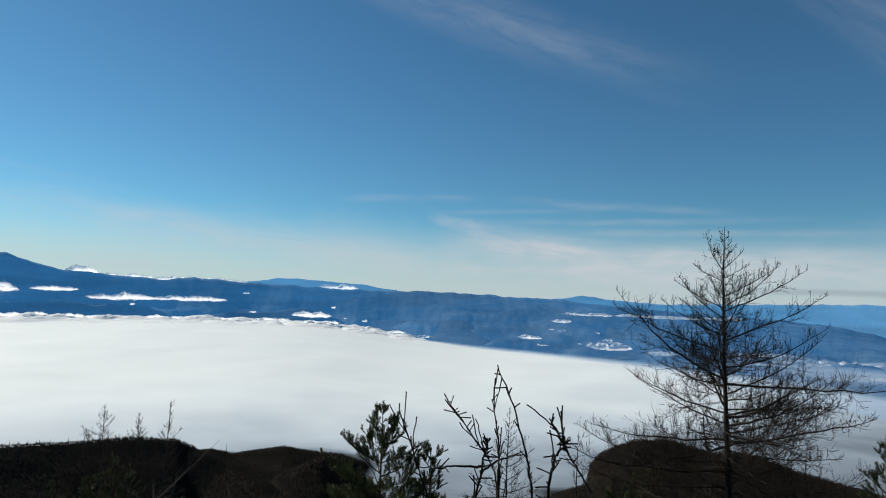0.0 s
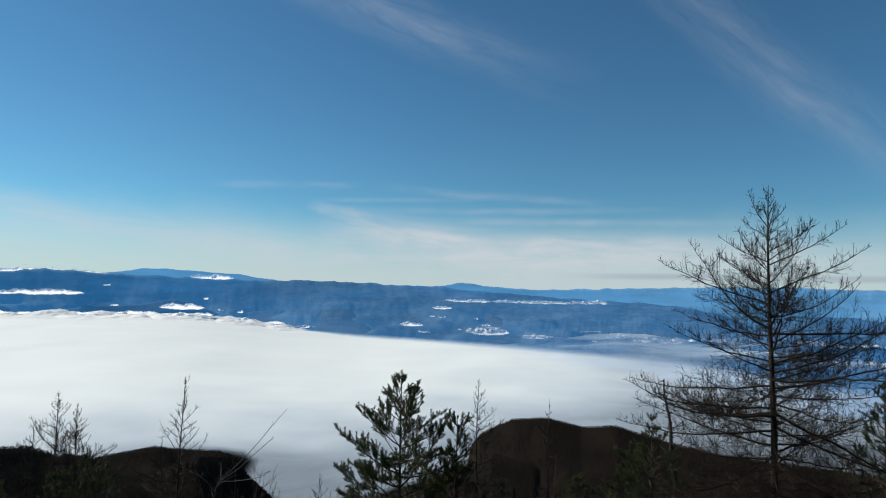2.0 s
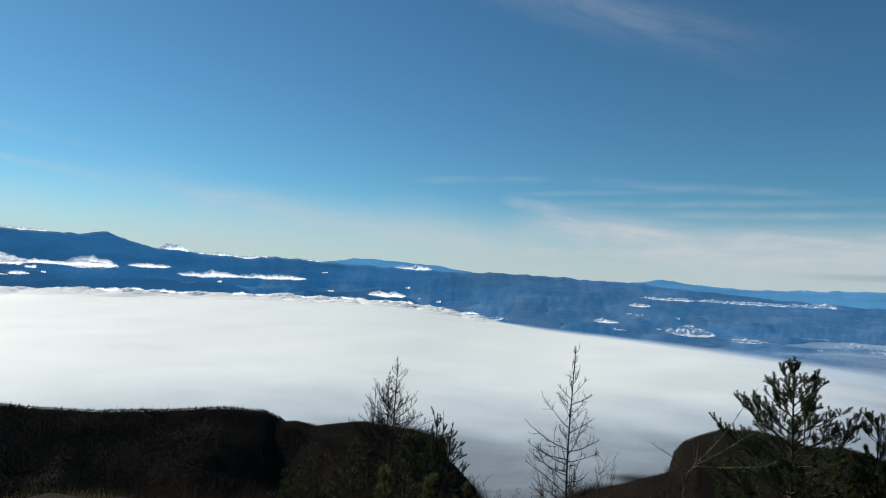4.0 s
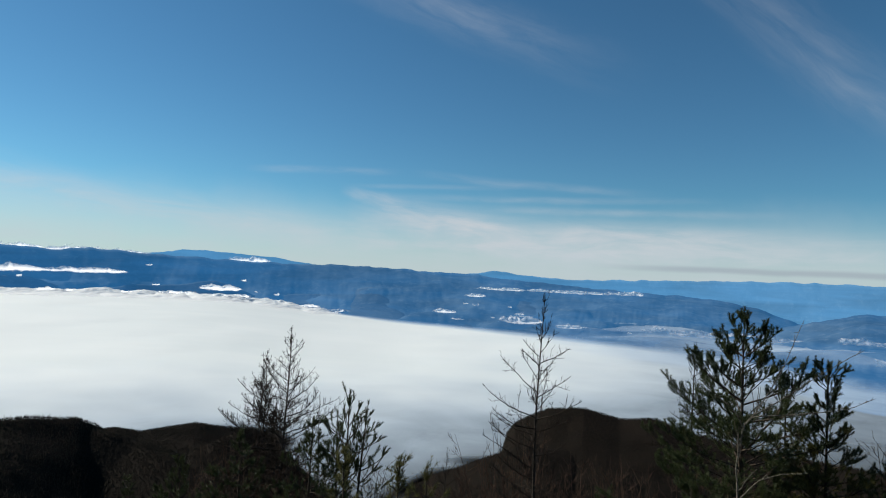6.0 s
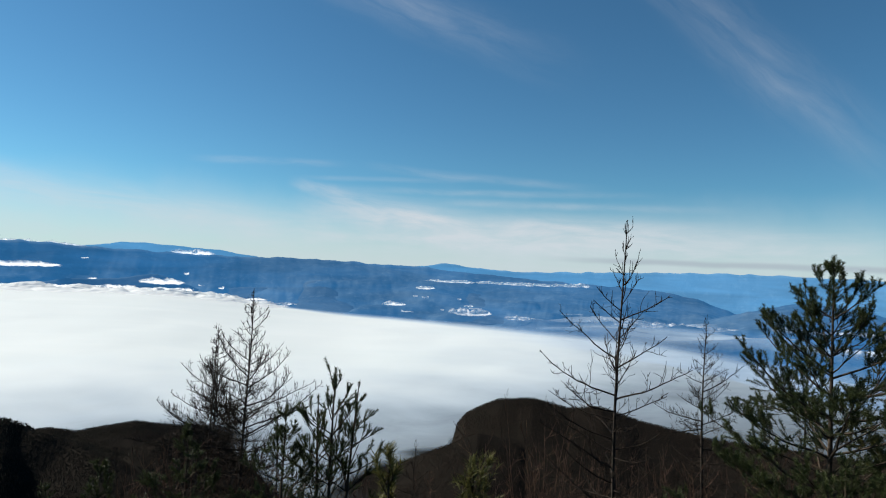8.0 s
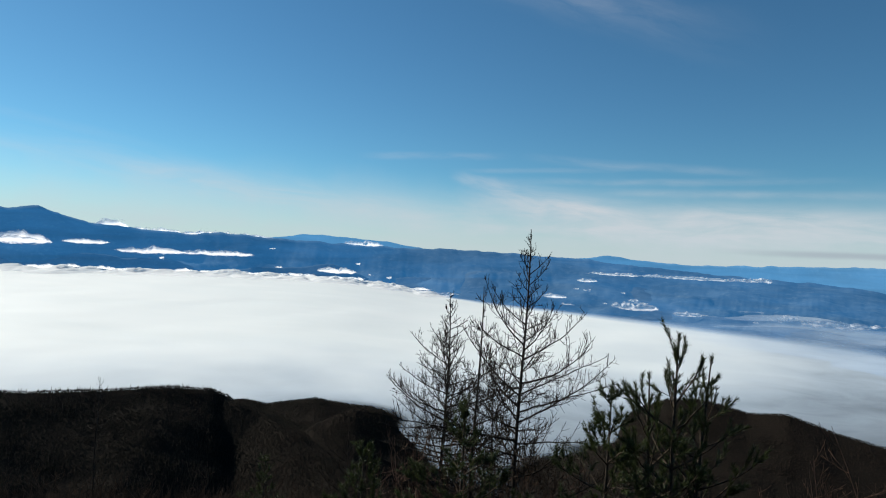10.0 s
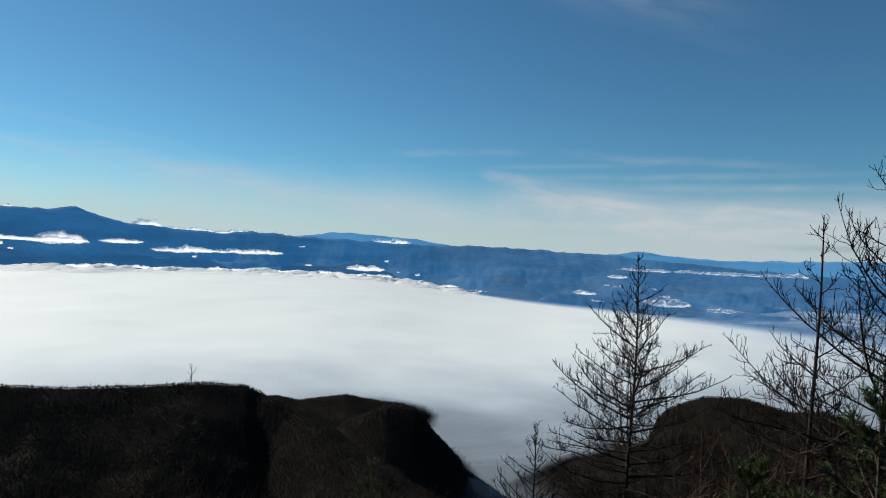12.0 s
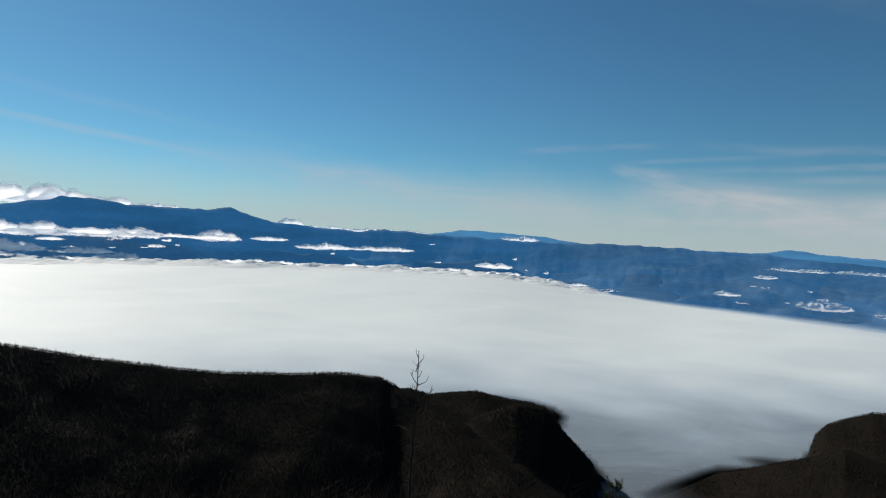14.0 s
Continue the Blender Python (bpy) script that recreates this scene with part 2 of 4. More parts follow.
def child(name, me, parent, label=""):
    ob = new(name, me)
    ob.parent = parent
    return tagged(ob, label)


class Tubes:
    """Gathers tapered stems and twigs into one mesh."""

    def __init__(self):
        self.v, self.q, self.n = [], [], 0

    def add(self, pts, r0, r1, sides=3, power=1.0):
        pts = np.asarray(pts, float)
        k = len(pts)
        d = np.gradient(pts, axis=0)
        d /= np.linalg.norm(d, axis=1, keepdims=True) + 1e-9
        ref = np.array([0.0, 0.0, 1.0]) if abs(d[0, 2]) < 0.9 else np.array([1.0, 0.0, 0.0])
        a = np.cross(d, ref)
        a /= np.linalg.norm(a, axis=1, keepdims=True) + 1e-9
        b = np.cross(d, a)
        r = r1 + (r0 - r1) * (1 - np.linspace(0, 1, k)) ** power
        t = np.arange(sides) * 2 * np.pi / sides
        ring = pts[:, None] + r[:, None, None] * (np.cos(t)[None, :, None] * a[:, None] + np.sin(t)[None, :, None] * b[:, None])
        self.v.append(ring.reshape(-1, 3))
        i, j = np.meshgrid(np.arange(k - 1), np.arange(sides), indexing="ij")
        p = self.n + i * sides + j
        q = self.n + i * sides + (j + 1) % sides
        self.q.append(np.stack([p, q, q + sides, p + sides], -1).reshape(-1, 4))
        self.n += k * sides

    def many(self, pts, r0, r1, sides=3):
        """Many stems at once: pts is stems x points x 3."""
        n, k, _ = pts.shape
        if n == 0:
            return
        d = np.gradient(pts, axis=1)
        d /= np.linalg.norm(d, axis=2, keepdims=True) + 1e-9
        ref = np.where(np.abs(d[:, :1, 2:3]) < 0.85, np.array([0.0, 0.0, 1.0]), np.array([1.0, 0.0, 0.0]))
        a = np.cross(d, np.broadcast_to(ref, d.shape))
        a /= np.linalg.norm(a, axis=2, keepdims=True) + 1e-9
        c = np.cross(d, a)
        s = np.linspace(0, 1, k)
        r = np.broadcast_to(r0, (n,))[:, None] * (1 - s) + np.broadcast_to(r1, (n,))[:, None] * s
        t = np.arange(sides) * 2 * np.pi / sides
        ring = pts[:, :, None] + r[:, :, None, None] * (np.cos(t)[:, None] * a[:, :, None] + np.sin(t)[:, None] * c[:, :, None])
        self.v.append(ring.reshape(-1, 3))
        w, i, j = np.meshgrid(np.arange(n), np.arange(k - 1), np.arange(sides), indexing="ij")
        p = self.n + (w * k + i) * sides + j
        q = self.n + (w * k + i) * sides + (j + 1) % sides
        self.q.append(np.stack([p, q, q + sides, p + sides], -1).reshape(-1, 4))
        self.n += n * k * sides

    def mesh(self, name, mat, smooth=True):
        return mesh_of(name, np.concatenate(self.v), [np.concatenate(self.q)], mat, smooth)


def bend(start, az, el, length, rise, k, rng, wobble=0.05):
    """A branch: from start towards az, el (radians), turning up by rise on its way."""
    pts = [np.array(start, float)]
    step = length / (k - 1)
    for i in range(1, k):
        e = el + rise * (i / (k - 1)) ** 1.4
        a = az + rng.normal(0, wobble)
        e += rng.normal(0, wobble)
        pts.append(pts[-1] + step * np.array([math.sin(a) * math.cos(e), math.cos(a) * math.cos(e), math.sin(e)]))
    return np.array(pts)


def bends(start, az, el, length, rise, k, rng, wobble=0.06):
    """Many branches at once, as bend() makes them: stems x k x 3."""
    n = len(start)
    s = np.linspace(0, 1, k)[None, 1:]
    e = np.asarray(el)[:, None] + np.broadcast_to(rise, (n,))[:, None] * s ** 1.4 + rng.normal(0, wobble, (n, k - 1))
    a = np.asarray(az)[:, None] + np.cumsum(rng.normal(0, wobble, (n, k - 1)), 1)
    step = (np.asarray(length) / (k - 1))[:, None, None] * np.stack([np.sin(a) * np.cos(e), np.cos(a) * np.cos(e), np.sin(e)], -1)
    return np.concatenate([start[:, None], start[:, None] + np.cumsum(step, 1)], 1)


def along(pts, idx, u):
    """Points, bearings and slants at shares u of the stems idx."""
    k = pts.shape[1]
    x = np.clip(u, 0, 0.999) * (k - 1)
    i = x.astype(int)
    p, q = pts[idx, i], pts[idx, i + 1]
    d = q - p
    return p + (x - i)[:, None] * d, np.arctan2(d[:, 0], d[:, 1]), np.arctan2(d[:, 2], np.hypot(d[:, 0], d[:, 1]))


def at(pts, s):
    """The point and direction at share s of a polyline."""
    x = s * (len(pts) - 1)
    i = min(int(x), len(pts) - 2)
    return pts[i] + (x - i) * (pts[i + 1] - pts[i]), pts[i + 1] - pts[i]


def needles_mesh(name, shoots, per, length, mat, rng, width=0.004, splay=0.75):
    """Tufts of needles round the shoots (start, end)."""
    s = np.array(shoots)
    p, q = np.repeat(s[:, 0], per, 0), np.repeat(s[:, 1], per, 0)
    m = len(p)
    u = rng.random((m, 1)) ** 0.8
    base = p + u * (q - p)
    axis = (q - p) / (np.linalg.norm(q - p, axis=1, keepdims=True) + 1e-9)
    rnd = rng.normal(size=(m, 3))
    perp = rnd - axis * (rnd * axis).sum(1, keepdims=True)
    perp /= np.linalg.norm(perp, axis=1, keepdims=True) + 1e-9
    ang = splay * (0.55 + 0.6 * rng.random((m, 1)))
    d = axis * np.cos(ang) + perp * np.sin(ang)
    tip = base + d * length * (0.7 + 0.5 * rng.random((m, 1)))
    side = np.cross(d, rng.normal(size=(m, 3)))
    side /= np.linalg.norm(side, axis=1, keepdims=True) + 1e-9
    v = np.stack([base - side * width, base + side * width, tip], 1).reshape(-1, 3)
    return mesh_of(name, v, [np.arange(3 * m).reshape(-1, 3)], mat)


# ---- the lie of the land ----
HUB = np.array([-12.0, 9.0])
WAY = np.array([[420, -60, 45], [110, -28, 22], [35, -8, 8], [9.0, -1.5, 1.9], [0.0, 0.0, 0.3], [-4.0, 0.7, -0.4], [-8.5, 3.0, -1.4], [-12.3, 5.4, -2.6], [-13.5, 8.8, -3.6], [-14.2, 12.2, -4.6], [-15.5, 15.0, -5.5], [-19.2, 19.5, -6.8], [-22.5, 22.5, -7.7], [-24.4, 24.4, -8.2], [-28.5, 25.8, -8.9], [-34, 24.5, -10.0], [-60, 8, -14], [-160, -30, -30], [-420, -120, -60]])


def table(az, pairs):
    a, h = zip(*pairs)
    return np.interp(az, a, h)


def fract(x, y, scale, seed, octaves=4):
    """Smooth random hills and hollows, about -1 to 1."""
    rng = np.random.default_rng(seed)
    total, amp = np.zeros_like(x, dtype=float), 1.0
    for o in range(octaves):
        for _ in range(4):
            a = rng.random() * 2 * np.pi
            k = 2 * np.pi / scale * 2 ** o * (0.7 + 0.6 * rng.random())
            total += amp * 0.35 * np.sin(k * (x * np.cos(a) + y * np.sin(a)) + rng.random() * 6.3 + 1.5 * np.sin(k * 0.6 * (y * np.cos(a) - x * np.sin(a)) + rng.random() * 6.3))
        amp *= 0.5
    return total


HILL_LEFT = [(-110, -60), (-70, -95), (-51, -150), (-45.5, -171), (-39.4, -189), (-35, -198), (-30, -201), (-25.4, -200), (-21.8, -205), (-20.4, -215), (-18.5, -240), (-15, -275), (-10, -335), (-6, -400)]
HILL_BEHIND = [(-30, -330), (-21, -270), (-19, -268), (-17.2, -277), (-13, -267), (-10, -278), (-7.9, -282), (-5.9, -296), (-4.9, -325), (-2.3, -380), (0, -420)]
HILL_RIGHT = [(0, -420), (2.4, -383), (7.2, -334), (10.5, -311), (12.8, -304), (13.8, -290), (14.3, -250), (15, -234), (16.1, -222), (18, -207), (21, -202), (24.1, -213), (27, -207), (30.3, -222), (36, -236), (45, -234), (54, -226), (80, -180), (110, -60)]

HILL_FOOT = [(0.5, -340), (2.1, -322), (7.5, -294), (10.3, -277), (13.8, -255), (16.2, -236), (20, -245), (26, -300), (34, -420)]
SPINE = [(-22, 890, -212), (-17.5, 850, -226), (-12, 720, -248), (-7, 630, -258), (-4.5, 590, -285)]
HILL_SPUR = [(-18, -290), (-13, -232), (-9.5, -212), (-7, -214), (-5.2, -243), (-2.7, -278), (-2.0, -300), (-0.5, -340), (1, -420)]


def land(x, y):
    """Height of the ground."""
    x, y = np.asarray(x, float), np.asarray(y, float)
    best = np.full(x.shape, 1e9)
    zsum, wsum, side = np.zeros(x.shape), np.zeros(x.shape), np.ones(x.shape)
    for a, b in zip(WAY[:-1], WAY[1:]):
        ab = b[:2] - a[:2]
        t = np.clip(((x - a[0]) * ab[0] + (y - a[1]) * ab[1]) / (ab @ ab), 0, 1)
        px, py = a[0] + t * ab[0], a[1] + t * ab[1]
        d = np.hypot(x - px, y - py)
        w = 1 / (d + 0.7) ** 4
        zsum += w * (a[2] + t * (b[2] - a[2]))
        wsum += w
        s = np.where(ab[0] * (y - a[1]) - ab[1] * (x - a[0]) < 0, 1.0, -1.0)
        side = np.where(d < best, s, side)
        best = np.minimum(best, d)
    off = np.maximum(0, best - 1.3)
    z = zsum / wsum - 0.8
    down = z - 0.52 * off
    up = z + 0.45 * np.minimum(off, 120)
    near = np.where(side > 0, down, up) + 0.25 * np.minimum(off / 6, 1) * fract(x, y, 11.0, 5)
    # a grassy shoulder beside the way
    near = near + 2.6 * np.exp(-(((x - 0.5) / 4.5) ** 2 + ((y - 14.5) / 4.0) ** 2))
    near = near + 4.5 * np.exp(-(((x + 0.4) / 3.2) ** 2 + ((y - 18.6) / 2.4) ** 2))
    dx, dy = x - HUB[0], y - HUB[1]
    r, az = np.hypot(dx, dy), np.degrees(np.arctan2(dx, dy))
    rough = fract(x, y, 260.0, 9)
    # small side ridges that run down the flanks
    wave = fract(x + 0.35 * y, 0.3 * y, 330.0, 15, 2)
    spurs = 7 * (0.45 - np.abs(wave))
    z = np.maximum(near, -500)

    def ridge(pairs, rc, front, back):
        h = table(az, pairs)
        broad = sum(table(az + d, pairs) for d in (-6, -4, -2, 0, 2, 4, 6)) / 7
        h = h + (np.minimum(broad, h + 22) - h) * np.clip((rc - r - 15) / 130, 0, 1)
        fall = np.where(r < rc, front * (rc - r), back * (r - rc))
        flank = np.minimum(1, np.abs(r - rc) / 170)
        return h - fall + flank * (4 * rough + spurs) * np.minimum(1, fall / 10)

    rl = 900 - 10 * np.clip(az + 20, 0, 14)
    z = np.maximum(z, np.where(r > 120, ridge(HILL_LEFT, rl, 0.27, 0.5), -500))
    z = np.maximum(z, np.where(r > 300, ridge(HILL_BEHIND, 1100, 0.07, 0.5), -500))
    z = np.maximum(z, np.where(r > 300, ridge(HILL_RIGHT, 1000, 0.3, 0.5), -500))
    z = np.maximum(z, np.where(r > 200, ridge(HILL_FOOT, np.interp(az, [2, 7.5], [800, 900]), 0.14, 0.6), -500))
    z = np.maximum(z, np.where(r > 300, ridge(HILL_SPUR, 820, 0.45, 0.6), -500))
    # the spine of the spur that slants down into the bay
    for (a0, r0, z0), (a1, r1, z1) in zip(SPINE[:-1], SPINE[1:]):
        p0 = np.array([r0 * math.sin(radians(a0)), r0 * math.cos(radians(a0))])
        p1 = np.array([r1 * math.sin(radians(a1)), r1 * math.cos(radians(a1))])
        t = np.clip(((dx - p0[0]) * (p1 - p0)[0] + (dy - p0[1]) * (p1 - p0)[1]) / ((p1 - p0) @ (p1 - p0)), 0, 1)
        d = np.hypot(dx - p0[0] - t * (p1 - p0)[0], dy - p0[1] - t * (p1 - p0)[1])
        z = np.maximum(z, z0 + t * (z1 - z0) - 0.5 * np.sqrt(d * d + 64) + 4 + 2.5 * rough)
    return np.where((r > 1500) & (np.abs(az) < 120), np.maximum(-500, np.minimum(z, -380)), z)


def polar(name, azs, radii, height, mat, cover=None):
    """A sheet spread round the hub, columns by bearing and rows by distance."""
    R_ = radii[:, None] + 0 * azs[None] if radii.ndim == 1 else radii
    A = np.radians(azs)[None] + 0 * R_
    X, Y = HUB[0] + R_ * np.sin(A), HUB[1] + R_ * np.cos(A)
    Z = height(X, Y)
    n, m = X.shape
    i, j = np.meshgrid(np.arange(n - 1), np.arange(m - 1), indexing="ij")
    p = i * m + j
    quads = np.stack([p, p + 1, p + m + 1, p + m], -1).reshape(-1, 4)
    me = mesh_of(name, np.stack([X, Y, Z], -1).reshape(-1, 3), [quads], mat, True)
    if cover is not None:
        at_ = me.attributes.new("cover", "FLOAT", "POINT")
        at_.data.foreach_set("value", cover(X, Y, Z).astype(np.float32).ravel())
    return me


AZ_FINE = np.concatenate([np.linspace(-180, -62, 60), np.arange(-61.5, 64, 0.3), np.linspace(66, 180, 58)])
RADII = np.concatenate([[0.05], np.geomspace(0.8, 200, 80), np.linspace(210, 1300, 90), np.geomspace(1340, 4850, 16)])
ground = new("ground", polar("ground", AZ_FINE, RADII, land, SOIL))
tagged(ground, "dark wooded mountain slopes falling away into the valley", "ground", kind="structure")

SHORE = [(-110, 3960), (-8, 3940), (-5, 3860), (-2.5, 3800), (2, 3720), (6.7, 3600), (13, 3420), (22, 3220), (32, 3090), (42, 2650), (56, 2560), (110, 2500)]
SHORE_Z = [(-110, -204), (-12, -206), (-5, -254), (0, -289), (6.7, -296), (110, -300)]


def sea_height(x, y):
    dx, dy = x - HUB[0], y - HUB[1]
    r, az = np.hypot(dx, dy), np.degrees(np.arctan2(dx, dy))
    far = np.clip((r - 1300) / 2640, 0, 1) ** 1.05
    z = -300 + (sum(table(az + d, SHORE_Z) for d in range(-5, 6)) / 11 + 300) * far
    z = z + 1.8 * fract(x, y, 900.0, 3, 3) * np.clip(r / 1500, 0.3, 1)
    edge = np.clip(1 - (table(az, SHORE) - r) / 500, 0, 1) * (table(az, [(-110, 1), (-6, 1), (0, 0.25), (110, 0.15)]))
    return z + edge * 4 * np.abs(fract(x, y, 420.0, 11, 3)) - 8 * np.clip((r - table(az, SHORE)) / 80, 0, 3)


def sea_cover(x, y, z):
    dx, dy = x - HUB[0], y - HUB[1]
    r, az = np.hypot(dx, dy), np.degrees(np.arctan2(dx, dy))
    depth = np.interp(az, [-30, -14, -6, 2, 14, 30], [34, 34, 36, 34, 24, 26])
    ground_depth = np.clip((z - land(x, y)) / depth, 0, 1)
    # thin and torn in the near bay and towards the right
    r_ = r + 60 * fract(x, y, 420.0, 23, 3)
    ground_depth = ground_depth * np.interp(r_, [640, 800, 1050, 1400, 2000], [0.34, 0.37, 0.48, 0.72, 1.0]) * table(az + 3 * fract(x, y, 900.0, 27, 3), [(2, 1), (14, 0.88), (22, 0.76), (32, 0.58), (45, 0.45), (60, 0.42)])
    rim = np.clip((table(az, SHORE) - r) / table(az, [(-110, 22), (-6, 30), (2, 300), (110, 650)]), 0, 1)
    return ground_depth * rim


SEA_AZ = np.arange(-115, 116, 0.5)
SEA_R = np.concatenate([np.linspace(420, 1600, 100), np.linspace(1620, 4500, 130)])
sea = new("cloud_sea", polar("cloud_sea", SEA_AZ, SEA_R, sea_height, CLOUD_SOFT, sea_cover))
tagged(sea, "wide white sea of low cloud filling the valley", "clouds", kind="structure")


def shore_gap(x, y):
    """Bearing, and metres inside the far shore of the cloud sea."""
    dx, dy = x - HUB[0], y - HUB[1]
    az = np.degrees(np.arctan2(dx, dy))
    return az, table(az, SHORE) - np.hypot(dx, dy)


def rim_height(x, y):
    az, gap = shore_gap(x, y)
    swell = np.clip((420 - gap) / 360, 0, 1) ** 1.3 * np.clip((gap + 45) / 70, 0, 1) ** 0.5
    billow = 0.7 * np.abs(fract(x, y, 760.0, 61, 2)) + 0.4 * np.abs(fract(x, y, 300.0, 62, 2)) + 0.2 * np.abs(fract(x, y, 110.0, 63, 2))
    tall = table(az, [(-110, 34), (-40, 30), (-20, 26), (-9, 34), (-6.2, 40), (-4.6, 22), (-3.4, 36), (-2, 12), (-0.8, 0)])
    return sea_height(x, y) - 3 + swell * tall * (0.1 + billow) * 0.75


def rim_cover(x, y, z):
    az, gap = shore_gap(x, y)
    torn = 12 * fract(x, y, 120.0, 64, 3)
    return np.clip((gap + 40 + torn) / 40, 0, 1) * np.clip((-0.8 - az) / 1.2, 0, 1)


RIM_AZ = np.arange(-60, -0.6, 0.09)
rim = new("cloud_rim", polar("cloud_rim", RIM_AZ, np.linspace(460, -45, 64)[:, None] * -1 + table(RIM_AZ, SHORE)[None], rim_height, CLOUD_RIM, rim_cover))
tagged(rim, "heaped white billows along the far rim of the cloud sea", "clouds", kind="structure")


def mist_cover(x, y, z):
    dx, dy = x - HUB[0], y - HUB[1]
    r, az = np.hypot(dx, dy), np.degrees(np.arctan2(dx, dy))
    edge = np.clip((az - 12) / 14, 0, 1) * np.clip((r - 2300) / 500, 0, 1) * np.clip((4300 - r) / 600, 0, 1)
    return edge * (0.33 + 0.14 * fract(x * 0.4, y, 900.0, 17, 3))


mist = new("mist_layer", polar("mist_layer", np.arange(10, 112, 0.7), np.linspace(2300, 4300, 60), lambda x, y: -262 + 12 * fract(x, y, 900.0, 19, 3), CLOUD_SOFT, mist_cover))
tagged(mist, "thin grey mist drifting low before the mountains", "mist", kind="structure")

# ---- mountains far off ----
MAIN = [(-110, 60), (-70, 60), (-56, 40), (-51.5, 82), (-47.6, 150), (-45.6, 152), (-42.8, 122), (-36.8, 120), (-35.0, 146), (-33.5, 98), (-31.6, 58), (-27.7, 36), (-23.7, 19), (-21.7, 42), (-17.5, 21), (-8.3, 0), (-4.8, -4), (-2.3, 9), (1.0, 5), (4.9, -3), (5.6, -10), (10.8, -14), (12, -28), (20.2, -68), (25.4, -86), (29.8, -98), (32.7, -117), (35.5, -167), (37.5, -225), (45, -300), (110, -300)]
NEAR_R = [(25, -360), (33, -300), (37, -215), (40.2, -153), (42, -117), (45.6, -129), (48.1, -168), (50.9, -170), (56.3, -186), (70, -170), (110, -120)]
BACK = [(-110, 0), (-30, -20), (-20, -10), (-17, 33), (-13.9, 68), (-11.4, 58), (-7.3, 38), (-3, -10), (7, -40), (11, -6), (12.8, 20), (15.6, -9), (19.7, -24), (24.4, -7), (34.5, 28), (39.2, 35), (47.2, 28), (53.8, 6), (62, -25), (110, -10)]


def mountain_range(name, label, pairs, crest_r, foot_r, mat, lo, hi, seed, step=0.1, ravine=1.0, scale=1.0):
    az = np.arange(lo, hi, step)
    s = np.linspace(0, 1, 26)[:, None]
    foot = foot_r(az)[None]
    crest = table(az, pairs) * scale
    k = np.exp(-np.linspace(-2.5, 2.5, 5) ** 2)
    crest = np.convolve(np.pad(crest, 2, mode="edge"), k / k.sum(), "valid")
    jag = 4.2 * fract(az * 60, az * 0, 150.0, seed, 6)
    r = foot + (crest_r - foot) * s
    a = np.radians(az)[None] + 0 * s
    x, y = HUB[0] + r * np.sin(a), HUB[1] + r * np.cos(a)
    base = -345.0
    z = base + (crest[None] - base) * (s ** 1.15) + jag[None] * s ** 9
    z = z + ravine * np.sin(np.pi * s ** 0.8) * (26 * fract(x, y, 620.0, seed + 1, 5) - 18)
    zb = crest[None] - 60
    x = np.concatenate([x, HUB[0] + (r[-1:] + 60) * np.sin(a[:1])])
    y = np.concatenate([y, HUB[1] + (r[-1:] + 60) * np.cos(a[:1])])
    z = np.concatenate([z, zb])
    n, m = x.shape
    i, j = np.meshgrid(np.arange(n - 1), np.arange(m - 1), indexing="ij")
    p = i * m + j
    quads = np.stack([p, p + 1, p + m + 1, p + m], -1).reshape(-1, 4)
    ob = new(name, mesh_of(name, np.stack([x, y, z], -1).reshape(-1, 3), [quads], mat, True))
    return tagged(ob, label, "mountains", kind="structure")


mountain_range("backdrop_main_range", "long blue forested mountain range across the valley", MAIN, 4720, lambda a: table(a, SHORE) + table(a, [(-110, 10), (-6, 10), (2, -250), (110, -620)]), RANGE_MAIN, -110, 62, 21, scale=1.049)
FOOTHILLS = [(a, -345 + (h + 345) * (0.46 + 0.1 * math.sin(a * 0.42 + 1.0) + 0.05 * math.sin(a * 0.93))) for a, h in [(q, float(table(q, MAIN))) for q in np.arange(-110, 46, 0.5)]]
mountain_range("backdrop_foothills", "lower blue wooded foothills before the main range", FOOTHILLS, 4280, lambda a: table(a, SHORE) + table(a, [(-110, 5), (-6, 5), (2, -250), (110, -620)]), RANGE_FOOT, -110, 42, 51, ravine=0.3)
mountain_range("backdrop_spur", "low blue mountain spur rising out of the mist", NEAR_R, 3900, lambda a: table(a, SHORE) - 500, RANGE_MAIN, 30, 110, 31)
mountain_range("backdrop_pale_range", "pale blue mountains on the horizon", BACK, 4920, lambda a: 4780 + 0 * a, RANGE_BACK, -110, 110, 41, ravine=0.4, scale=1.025)


